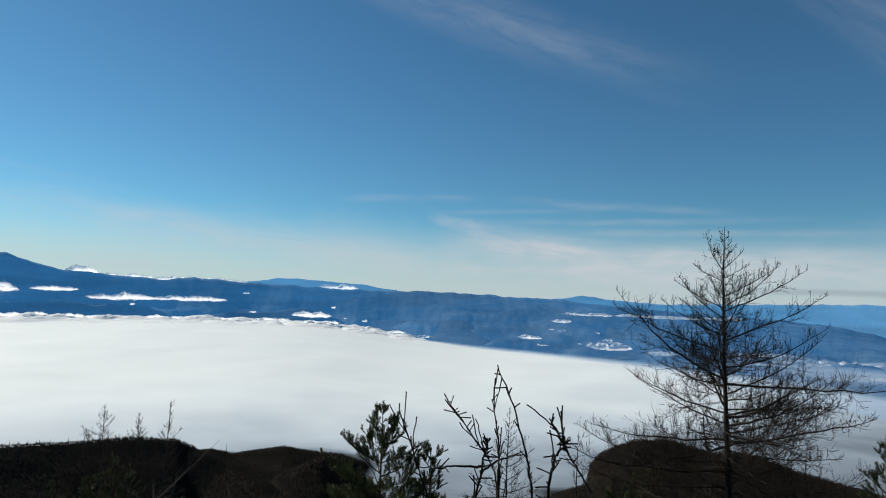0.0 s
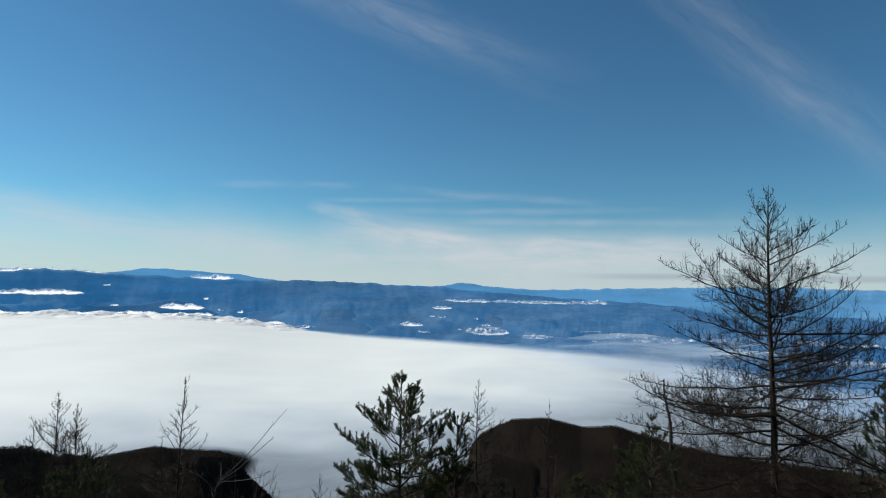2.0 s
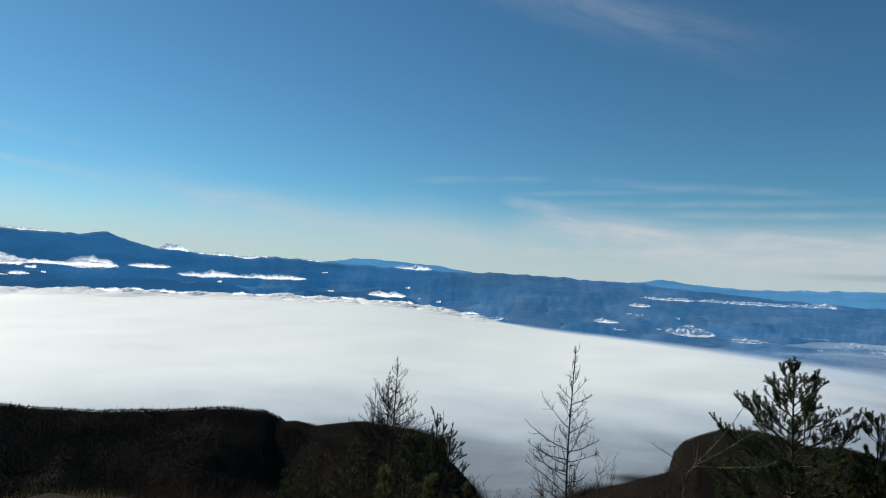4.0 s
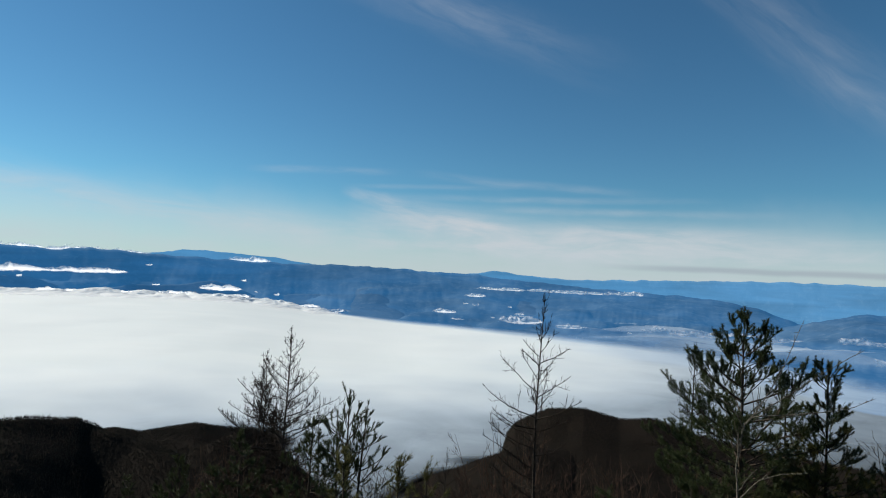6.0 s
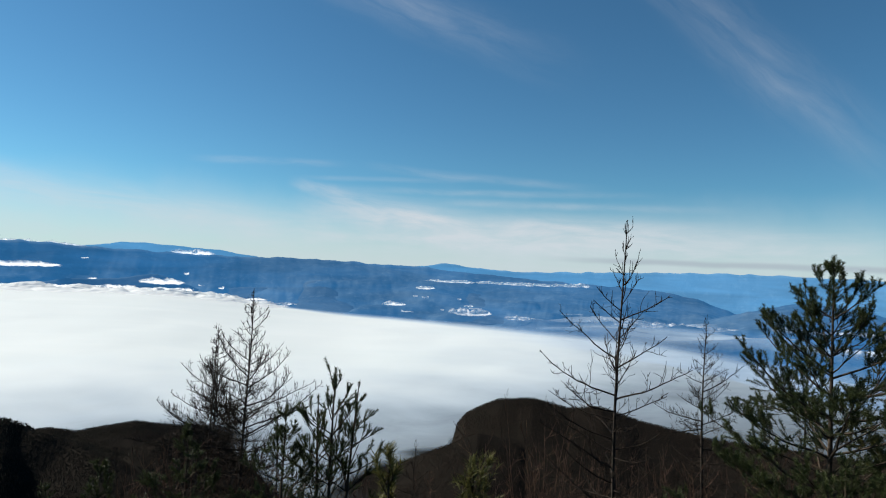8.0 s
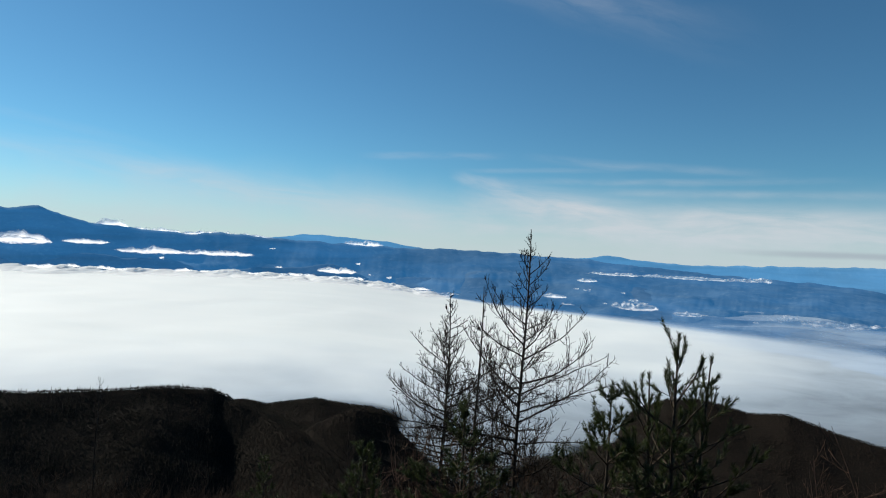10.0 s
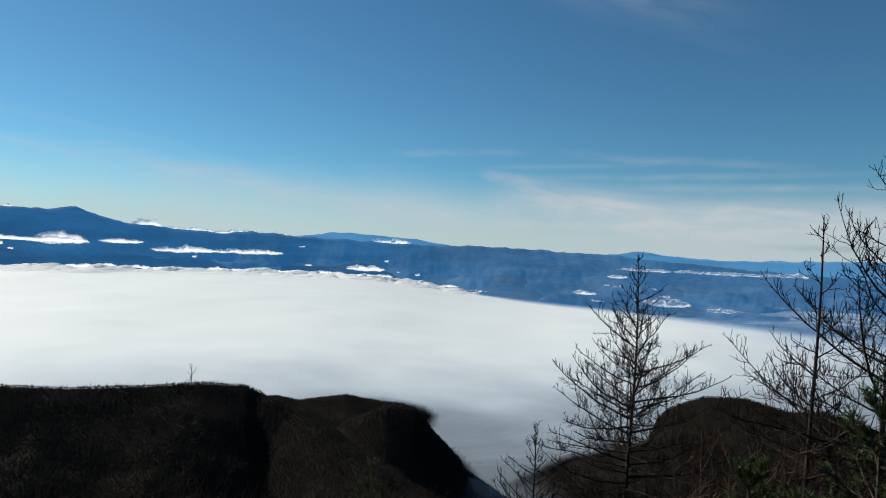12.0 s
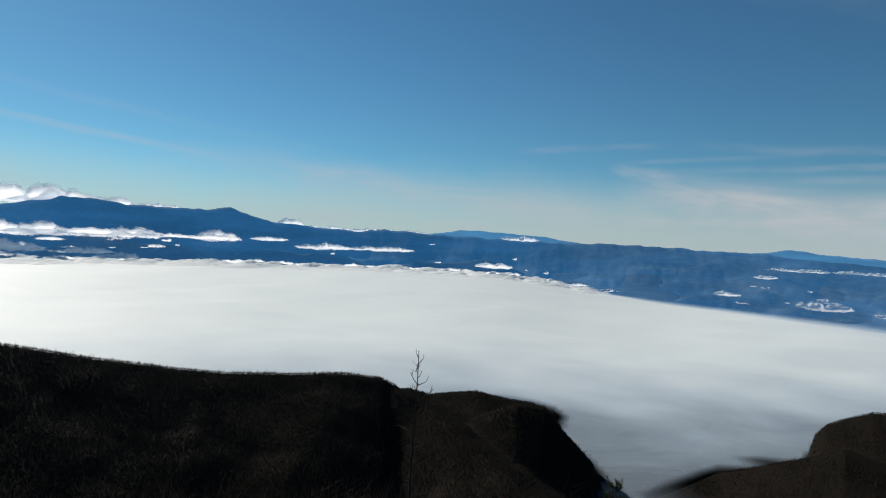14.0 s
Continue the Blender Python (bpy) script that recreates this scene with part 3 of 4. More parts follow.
# ---- clouds on the mountain sides ----
def cloud(name, az, z, width, height, r, seed, label, taper=0.0, dense=1.0, foot_fade=2.5):
    """A drawn-out heap of vapour: a bulging front with soft lumps, its rim torn by the thinning cover."""
    a = radians(az)
    k, m = int(np.clip(width / height * 14, 36, 240)), 16
    u = np.linspace(-1, 1, k)
    s = u * width / 2 / height
    env = (1 - np.abs(u) ** 2.2) ** 0.7 * (1 - taper * (u + 1) / 2)
    puff = np.zeros(k)
    for f, w in ((0.3, 0.5), (0.8, 0.36), (1.9, 0.2)):
        puff += [w * 2.2 * abs(noise.noise(Vector((q * f, seed * 3.7, f)))) for q in s]
    top = height * env * np.clip(0.34 + 0.5 * puff, 0.15, 1.15)
    foot = -0.22 * height * env
    v = np.linspace(0, 1, m)[None]
    zz = foot[:, None] + (top - foot)[:, None] * v
    x = np.broadcast_to((u * width / 2)[:, None], zz.shape).copy()
    y = -0.7 * (top - foot)[:, None] * np.sin(np.pi * np.clip(v * 0.9 + 0.05, 0, 1))
    lump = np.array([[noise.noise(Vector((x[i, j] * 1.1 / height, zz[i, j] * 1.6 / height, seed + 1.2))) + 0.5 * noise.noise(Vector((x[i, j] * 2.6 / height, zz[i, j] * 3.4 / height, seed + 3.1))) for j in range(m)] for i in range(k)])
    y = y - 0.1 * height * lump
    i, j = np.meshgrid(np.arange(k - 1), np.arange(m - 1), indexing="ij")
    p = i * m + j
    quads = np.stack([p, p + m, p + m + 1, p + 1], -1).reshape(-1, 4)
    me = mesh_of(name, np.stack([x, y, zz], -1).reshape(-1, 3), [quads], CLOUD, True)
    thin = np.clip((1 - np.abs(u)) * 2.2, 0, 1)[:, None] * np.clip(v * foot_fade, 0, 1) * np.clip((1 - v) * 2.6, 0, 1) * 0.9 * dense + 0.12 * np.clip(lump, -1, 1)
    thin = np.clip(thin, 0, 1) * np.clip((1 - v) * 12, 0, 1) * np.clip(v * 9, 0, 1)
    me.attributes.new("cover", "FLOAT", "POINT").data.foreach_set("value", thin.astype(np.float32).ravel())
    ob = new(name, me)
    ob.matrix_basis = pose(HUB[0] + r * math.sin(a), HUB[1] + r * math.cos(a), z, 0, 0, -az)
    return tagged(ob, label, "cloud", group="clouds on the mountain side")


def el_z(el, r):
    return r * math.tan(radians(el))


# bearing, height in degrees, breadth in degrees, thickness in degrees, how much it thins to the right, how dense it is
BANKS = [(-50.0, -1.0, 15, 1.7, 0.25, 1), (-43.0, -0.9, 13, 0.9, 0.5, 1), (-50.5, 1.3, 15, 1.8, 0.35, 0.95), (-44.0, 1.3, 8, 1.0, 0.5, 0.8), (-47.0, 0.7, 2.6, 0.9, 0, 0.8), (-30.0, 0.2, 22, 1.0, 0.35, 0.6), (-25, 0.1, 12, 0.8, 0.3, 0.5), (-30.0, 0.3, 3.0, 1.2, 0.2, 0.7), (-36.1, -1.0, 4.5, 0.9, 0.2, 1), (-31.8, -0.95, 4.0, 0.6, 0.2, 0.95), (-24.5, -1.45, 6.0, 0.7, 0.1, 0.95),
         (-48.3, -2.4, 6, 0.9, 0.2, 0.95), (-43.8, -2.8, 4, 0.7, 0.2, 0.95), (-51.0, -3.0, 4, 0.6, 0, 0.9), (-46.8, -3.2, 3.5, 0.6, 0, 0.9), (-52.5, -2.0, 4, 0.7, 0.2, 0.9), (-11.6, -2.6, 4.2, 0.65, 0.2, 0.95), (-9.3, 0.0, 4.0, 0.6, 0.2, 0.85), (-6.2, -4.3, 6.0, 1.4, 0.3, 1), (11.0, -2.15, 2.2, 0.45, 0, 0.95), (8.2, -3.65, 2.6, 0.45, 0.1, 0.95), (15.1, -4.35, 4.6, 0.7, 0.3, 0.95), (19.6, -4.5, 3.6, 0.4, 0.1, 0.85),
         (16.0, -1.45, 6.5, 0.4, 0.2, 0.8), (24, -1.3, 4.5, 0.35, 0, 0.6), (45.0, -4.0, 9, 1.0, 0, 0.55), (32.5, -4.5, 9, 1.0, 0, 0.45), (54.5, -5.6, 11, 1.6, -0.3, 0.34), (50.5, -6.2, 3, 0.6, 0, 0.8), (47, -5.4, 8, 0.9, 0, 0.5)]
bank_rng = np.random.default_rng(5)
for k, (a_, e_, w_, h_, t_, d_) in enumerate(BANKS):
    rr = 3900 if a_ < 5 else 3500
    if a_ < -20:
        rr = 4060 if e_ < -1.6 else 4200 if a_ < -40 else 4380
    if e_ > -0.2:
        rr = 4800
    elif e_ > -1.3 and a_ > 5:
        rr = 4760
    if a_ > 34:
        rr = 2900 if a_ > 45 else 3300
    per = rr * radians(1)
    heaps = 1 if w_ < 5 else int(w_ / 2.2)
    for q in range(heaps):
        u_ = 0.0 if heaps == 1 else -0.42 + 0.84 * q / (heaps - 1) + bank_rng.normal(0, 0.03)
        size = 1.0 if heaps == 1 else (1 - t_ * (u_ + 0.5)) * bank_rng.uniform(0.45, 1.15)
        broad = w_ if heaps == 1 else w_ * bank_rng.uniform(1.6, 3.2) / heaps
        cloud("cloud_bank" if w_ > 4 else "small_cloud", a_ + u_ * w_, el_z(e_ + bank_rng.normal(0, 0.05), rr), broad * per, max(0.3, h_ * size) * per * 1.5, rr + 12 * q, 100 + k + 31 * q, "white heaped cloud lying along the blue mountain side" if w_ > 4 else "small white cloud clinging to the blue mountain side", bank_rng.uniform(-0.4, 0.4), d_)
rng = np.random.default_rng(77)
for k in range(30):      # scraps of cloud low on the slopes
    a_ = rng.uniform(-54, 26) if k % 3 else (-50, -44, -38, -30, -12, -5, 10, 16)[k // 3 % 8] + rng.normal(0, 2.2)
    e_ = np.interp(a_, [-52, -38, -12, 0, 24], [-2.0, -1.6, -2.2, -3.2, -3.9]) + rng.normal(0, 0.55)
    rr = np.interp(a_, [-52, -6, 24], [4040, 3930, 3300])
    w_ = 0.5 + 1.4 * rng.random() ** 2.0 * (1.8 if a_ < -40 else 1)
    per = rr * radians(1)
    cloud("small_cloud", a_, el_z(e_, rr), w_ * per, rng.uniform(0.18, 0.3) * per * (1 + 0.4 * w_), rr, 200 + k, "small white cloud clinging to the blue mountain side", rng.uniform(-0.6, 0.7), rng.uniform(0.4, 0.75))
for k in range(20):      # loose puffs over the far rim of the cloud sea
    a_ = -55 + 53 * (k + rng.random()) / 20
    rr = table(a_, SHORE) - rng.uniform(20, 80)
    per = rr * radians(1)
    cloud("rim_cloud", a_, table(a_, SHORE_Z) + rng.uniform(-4, 14), rng.uniform(1.6, 4.2) * per, rng.uniform(0.3, 0.55) * per, rr, 300 + k, "white puffed cloud at the far rim of the cloud sea", rng.uniform(-0.3, 0.3), 0.75, 3.5)


# ---- far woods on the hills ----
def far_woods():
    """Thousands of small pointed crowns that clothe the hills."""
    rng = np.random.default_rng(4)
    n = 470000
    r = 230 + 900 * rng.random(n) ** 0.75
    az = rng.uniform(-60, 60, n)
    x, y = HUB[0] + r * np.sin(np.radians(az)), HUB[1] + r * np.cos(np.radians(az))
    z = land(x, y)
    keep = z > -325
    x, y, z, r, az = x[keep], y[keep], z[keep], r[keep], az[keep]
    n = len(x)
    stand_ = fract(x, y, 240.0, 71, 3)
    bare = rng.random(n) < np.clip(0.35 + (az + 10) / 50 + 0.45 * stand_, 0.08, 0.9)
    h = np.where(bare, rng.uniform(1.2, 2.2, n), rng.uniform(1.6, 3.4, n)) * (1 + 0.25 * fract(x, y, 90.0, 72, 2))
    w = np.where(bare, rng.uniform(0.55, 0.9, n), rng.uniform(0.42, 0.7, n))
    tall = (rng.random(n) < np.clip((-18 - az) / 40, 0.01, 0.09)) & ~bare
    h = np.where(tall, h * 1.9, h)
    base, k = np.stack([x, y, z - 0.5], -1), 4
    ang = rng.random((n, 1)) * 6.3 + np.arange(k) * 2 * np.pi / k
    rad = w[:, None] * rng.uniform(0.7, 1.25, (n, k))
    ring = np.stack([np.cos(ang) * rad, np.sin(ang) * rad, rng.uniform(0.1, 0.4, (n, k)) * h[:, None]], -1)
    tip = np.stack([rng.normal(0, 0.06, n) * h, rng.normal(0, 0.06, n) * h, h], -1)
    v = np.concatenate([base[:, None] + ring, base[:, None] + tip[:, None]], 1)
    f = [(j, (j + 1) % k, k) for j in range(k)]
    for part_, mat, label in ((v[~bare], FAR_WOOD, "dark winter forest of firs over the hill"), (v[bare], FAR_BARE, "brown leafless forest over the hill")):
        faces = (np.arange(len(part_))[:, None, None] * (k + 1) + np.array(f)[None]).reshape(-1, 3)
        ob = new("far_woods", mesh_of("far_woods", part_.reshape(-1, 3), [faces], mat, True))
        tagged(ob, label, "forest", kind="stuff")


far_woods()


# ---- trees on the slope ----
def ground_at(x, y):
    return float(land(np.array([x]), np.array([y]))[0])


def stand(name, x, y, top, label, category, group):
    """An empty at the foot of a tree on the slope, and the tree's height."""
    z = ground_at(x, y) - 0.15
    ob = new(name)
    ob.empty_display_size = 0.3
    ob.location = (x, y, z)
    tagged(ob, label, category, group=group)
    return ob, top - z


def larch(x, y, top, spread, seed, label, limbs=80, reach=5.0, clear=0.2, twig=1.0, steep=0.0, stems=1, thick=0.0075, bare_tip=0.0, stout=1.0):
    """A leafless larch: straight trunk, limbs that dip and turn up at their tips, fine twigs.
    reach: metres below the tip at which the crown is at its widest."""
    rng = np.random.default_rng(seed)
    ob, h = stand("larch_tree", x, y, top, label, "tree", "bare larches on the slope")
    crown = Tubes()
    for stem in range(stems):
        hs = h - 1.2 * stem
        sx, sy = (0.0, 0.0) if stem == 0 else (-0.88 * stem, 0.1)
        s = np.linspace(0, 1, 18)
        sway = 0.006 * hs * np.sin(s * 7 + seed)
        pts = np.stack([sway - sway[-1] + sx * np.minimum(1, s * 2.5), sy * np.minimum(1, s * 2.5), s * hs], -1)
        trunk = Tubes()
        trunk.add(pts, thick * hs, 0.007, 8, 0.9)
        child("trunk", trunk.mesh("trunk", BARK), ob)
        n = int(limbs * (1.25 if stems == 1 else 0.8 if stem == 0 else 0.36))
        girth = spread if stem == 0 else spread * 0.6
        f = clear + (0.985 - clear) * ((np.arange(n) + rng.random(n)) / n) ** 1.3
        start, _, _ = along(pts[None], np.zeros(n, int), f)
        depth = (1 - f) * hs
        prof = np.minimum(1, depth / reach) ** 1.0 * np.where(depth > reach, 1 - 0.1 * np.minimum(1, (depth - reach) / 4), 1)
        length = np.maximum(0.16, girth * prof * rng.uniform(0.4, 1.15, n) * np.where(depth < bare_tip, 0.6, 1))
        high = np.clip(1 - depth / (reach * 1.2), 0, 1)
        az = np.arange(n) * 2.39996 + rng.normal(0, 0.35, n)
        el = np.radians(-8 + 48 * high ** 0.9 + steep + rng.normal(0, 8, n))
        limb = bends(start, az, el, length, np.radians(rng.uniform(6, 32, n)), 12, rng, 0.065)
        crown.many(limb, (0.006 + 0.0066 * length) * stout, 0.0048 * stout, 4)
        count = ((2.5 + 7.5 * length) * twig).astype(int)
        idx = np.repeat(np.arange(n), count)
        m = len(idx)
        u = 0.12 + 0.87 * rng.random(m)
        p, a, e = along(limb, idx, u)
        tl = (0.1 + 0.3 * length[idx] * (1 - u) ** 0.8) * rng.uniform(0.3, 1.35, m)
        tw = bends(p, a + rng.choice((-1.0, 1.0), m) * rng.uniform(0.45, 1.5, m), e + rng.normal(0.1, 0.5, m), tl, rng.uniform(-0.3, 0.8, m), 6, rng, 0.16)
        crown.many(tw, 0.006 * stout, 0.0034 * stout, 3)
        idx2 = np.repeat(np.arange(m), (tl * 15 * rng.uniform(0.3, 1.2, m) * min(1.0, twig)).astype(int))
        q = len(idx2)
        p, a, e = along(tw, idx2, rng.uniform(0.15, 0.97, q))
        st = bends(p, a + rng.choice((-1.0, 1.0), q) * rng.uniform(0.4, 1.1, q), e + rng.normal(0.1, 0.6, q), np.minimum(0.3, tl[idx2] * rng.uniform(0.15, 0.5, q)), np.full(q, 0.3), 3, rng, 0.1)
        crown.many(st, 0.0045 * stout, 0.003 * stout, 3)
    child("crown", crown.mesh("crown", TWIG), ob, "fine bare brown twigs")
    return ob


def pine(x, y, top, spread, seed, label, needle=NEEDLE, whorls=18, reach=4.2, clear=0.12, per=36, nlen=0.08, leaders=1, rise=34.0, shoot=0.24, dense=1.0, gap=0.45, full=0.4, least=0.18, first=0.12, splay=0.9):
    """A young pine: whorls of upswept limbs that end in bottle-brush shoots.
    reach: metres below the tip at which the crown is at its widest."""
    rng = np.random.default_rng(seed)
    ob, h = stand("pine_tree", x, y, top, label, "tree", "green pines on the slope")
    limbs, shoots = Tubes(), []
    for lead in range(leaders):
        hs = h * (1 - 0.05 * lead)
        ox, oy = (0.0, 0.0) if lead == 0 else ((0.55, 0.1), (-0.35, 0.25), (0.2, -0.4))[(lead - 1) % 3]
        s = np.linspace(0, 1, 12)
        pts = np.stack([ox * s ** 0.6 + 0.02 * np.sin(5 * s + seed), oy * s ** 0.6, s * hs], -1)
        trunk = Tubes()
        trunk.add(pts, 0.01 * hs + 0.01, 0.009, 7)
        child("trunk", trunk.mesh("trunk", PINE_BARK), ob)
        shoots.append(np.stack([pts[-1:] - [0, 0, shoot * 0.5], pts[-1:]], 1))
        depth = first + gap * np.arange(whorls)
        depth = np.repeat(depth[depth < hs * (1 - clear)], 5)
        n = len(depth)
        depth = depth + rng.normal(0, 0.06, n)
        start, _, _ = along(pts[None], np.zeros(n, int), 1 - depth / hs)
        prof = np.minimum(1, np.maximum(depth, 0.1) / reach) ** 0.95
        length = np.maximum(least, spread * prof) * rng.uniform(0.6, 1.15, n)
        az = np.arange(n) * 6.283 / 5 + np.arange(n) // 5 * 0.7 + rng.normal(0, 0.25, n)
        el = np.radians(rise * (1.2 - 0.75 * np.minimum(1, depth / reach)) + rng.normal(0, 9, n))
        limb = bends(start, az, el, length, np.radians(rng.uniform(0, 26, n)), 8, rng, 0.07)
        limbs.many(limb, 0.007 + 0.009 * length, 0.006, 4)
        ends = [(limb, length)]
        count = ((1.5 + 6.5 * length) * dense).astype(int)
        idx = np.repeat(np.arange(n), count)
        m = len(idx)
        u = 0.22 + 0.76 * rng.random(m)
        p, a, e = along(limb, idx, u)
        tl = (0.16 + 0.36 * length[idx] * (1 - u)) * rng.uniform(0.7, 1.3, m)
        tw = bends(p, a + rng.choice((-1.0, 1.0), m) * rng.uniform(0.4, 1.0, m), e + rng.uniform(-0.35, 0.45, m), tl, rng.uniform(0.0, 0.4, m), 5, rng, 0.1)
        limbs.many(tw, 0.0065, 0.0045, 3)
        ends.append((tw, tl))
        idx2 = np.repeat(np.arange(m), (tl > 0.28).astype(int) + (tl > 0.5))
        q = len(idx2)
        p, a, e = along(tw, idx2, rng.uniform(0.3, 0.85, q))
        l2 = tl[idx2] * rng.uniform(0.35, 0.65, q)
        tw2 = bends(p, a + rng.choice((-1.0, 1.0), q) * rng.uniform(0.4, 0.9, q), e + rng.uniform(-0.4, 0.6, q), l2, np.full(q, 0.2), 4, rng, 0.1)
        limbs.many(tw2, 0.0055, 0.004, 3)
        ends.append((tw2, l2))
        for stems, ln in ends:
            first = stems.shape[1] // 2 if stems is limb else 1
            tip = stems[:, -1]
            d = tip - stems[:, -2]
            d /= np.linalg.norm(d, axis=1, keepdims=True)
            shoots.append(np.stack([tip - d * np.minimum(shoot, ln)[:, None], tip + 0.05 * d], 1))
            for k in range(first, stems.shape[1] - 1):
                keep = rng.random(len(ln)) < full
                shoots.append(np.stack([stems[keep, k], stems[keep, k + 1]], 1))
    child("crown", limbs.mesh("crown", PINE_BARK), ob, "rough upswept brown limbs")
    child("foliage", needles_mesh("foliage", np.concatenate(shoots), per, nlen, needle, rng, 0.005, splay), ob, "tufts of long needles")
    return ob


def dead_snag(x, y, top, seed):
    rng = np.random.default_rng(seed)
    ob, h = stand("dead_snag", x, y, top, "black dead tree trunk with broken stubs of limbs", "tree", "")
    t = Tubes()
    s = np.linspace(0, 1, 40)
    lean = 0.75 * np.minimum(1.4, (1 - s) * h / 6.5)
    pts = np.stack([lean + 0.09 * np.sin(31 * s) * s, 0.05 * np.cos(27 * s), s * h], -1)
    t.add(pts, 0.3, 0.025, 8, 0.8)
    child("trunk", t.mesh("trunk", SNAG), ob)
    for k in range(36):
        f = 1 - rng.uniform(0.05, 6.0) / h
        p, _ = at(pts, f)
        b = Tubes()
        long = k % 4 == 0
        limb = bend(p, k * 2.4, rng.uniform(-0.15, 0.35), rng.uniform(0.9, 1.8) if long else rng.uniform(0.12, 0.4), 0.3, 6, rng, 0.22)
        b.add(limb, 0.06 if long else 0.045, 0.015, 5)
        child("limb", b.mesh("limb", SNAG), ob)
    return ob


# larches
larch(8.05, 17.96, 4.2, 5.4, 11, "tall bare larch with a wide crown of upturned limbs", 135, 5.6, 0.16, twig=1.7, steep=3, thick=0.0105, stout=1.0)
larch(4.3, 38.0, -4.6, 3.0, 12, "slender bare larch low on the slope", 80, 5.5, steep=10, stout=1.3, twig=1.4)
larch(-9.05, 21.48, -2.0, 1.5, 13, "young bare larch with few thin upswept limbs", 56, 2.9, 0.28, twig=0.9, steep=20, bare_tip=0.7, thick=0.0055)
larch(-15.42, 29.35, -3.7, 2.9, 14, "bushy bare larch with two stems", 130, 4.6, 0.2, steep=6, stems=2, thick=0.007, twig=1.5, stout=1.0, bare_tip=0.7)
larch(-17.1, 36.3, -5.5, 3.4, 15, "bare larch with a cone-shaped open crown", 100, 5.2, 0.2, steep=4, twig=1.2, stout=1.2, bare_tip=0.6)
larch(-15.1, 45.8, -9.4, 1.5, 17, "thin bare larch top above the thicket", 34, 3.0, steep=14, stout=1.4, twig=0.7)
larch(7.95, 35.87, -5.4, 1.5, 18, "thin bare larch top above the thicket", 34, 3.5, steep=14, stout=1.9)
larch(-4.7, 61.6, -16.8, 2.8, 19, "thin bare larch far down the slope", 40, 4.5, steep=14, stout=1.5, twig=0.7)
larch(-28.36, 36.75, -8.9, 0.6, 20, "half-dead larch sapling with a few top twigs", 44, 1.0, 0.2, twig=0.6, steep=25, thick=0.005)
larch(-19.6, 33.5, -9.0, 1.8, 21, "low bare larch beside taller ones", 60, 3.0, 0.15, steep=14)

# pines
pine(-2.11, 24.4, -2.25, 2.85, 31, "dark green pine with upswept bushy limbs", per=105, nlen=0.085, dense=0.95, gap=0.46, full=0.0, whorls=22, rise=38, least=0.4, reach=4.0, shoot=0.27, first=0.5, splay=1.05)
pine(-0.2, 23.4, -3.7, 1.9, 32, "yellow-green pine beside a darker one", NEEDLE_GOLD, 18, per=95, nlen=0.085, dense=1.1, gap=0.42, full=0.0, rise=38, least=0.5, shoot=0.22, first=0.4, splay=0.8)
pine(-13.35, 26.6, -5.35, 1.15, 33, "young pine with several upright leaders", whorls=5, reach=1.7, leaders=3, rise=70, shoot=0.26, nlen=0.1, per=70, dense=0.4, gap=0.5, full=0.0, least=0.5, first=0.55, splay=0.6)
pine(-12.51, 17.98, -4.86, 0.3, 34, "small yellow-green pine with long needles", NEEDLE_GOLD, 4, 1.0, nlen=0.1, per=34, full=0.15, rise=48, dense=0.6, gap=0.3)
pine(-11.8, 19.9, -5.6, 0.7, 35, "small yellow-green pine with long needles", NEEDLE_GOLD, 5, 1.2, nlen=0.11, per=16, full=0.3, rise=48, dense=0.6)
pine(-13.4, 17.36, -4.64, 0.26, 36, "small yellow-green pine with long needles", NEEDLE_GOLD, 4, 0.9, nlen=0.1, per=34, full=0.15, rise=48, dense=0.6, gap=0.3)
pine(13.8, 19.6, -2.1, 2.0, 37, "dark green pine with upswept bushy limbs", whorls=14)
pine(7.96, 24.5, -4.1, 2.6, 38, "dark green pine with upswept bushy limbs", whorls=14)
pine(-24.25, 41.5, -12.9, 1.4, 39, "small dark pine far down the slope", whorls=9, reach=3)
pine(-14.4, 26.4, -6.3, 1.3, 40, "bushy dark pine under a bare larch", whorls=10, reach=2.2)
pine(-16.6, 27.6, -7.0, 1.4, 41, "bushy dark pine under a bare larch", whorls=9, reach=2.2)
pine(-3.9, 22.2, -6.4, 1.8, 42, "low dark pine below a taller one", whorls=8, reach=2.5)
pine(0.9, 21.6, -5.6, 1.9, 43, "low dark pine below a taller one", whorls=9, reach=2.5)
pine(4.2, 23.0, -5.9, 2.0, 44, "low dark pine below a taller one", whorls=9, reach=2.5)
pine(-6.3, 23.8, -7.4, 1.7, 45, "low dark pine below a taller one", whorls=7, reach=2.5)
pine(-10.6, 24.6, -8.2, 1.5, 46, "low dark pine below a taller one", whorls=6, reach=2.5)
pine(-18.2, 26.8, -7.6, 1.4, 47, "bushy dark pine under a bare larch", whorls=7, reach=2.2)

dead_snag(14.63, 35.0, -4.2, 50)


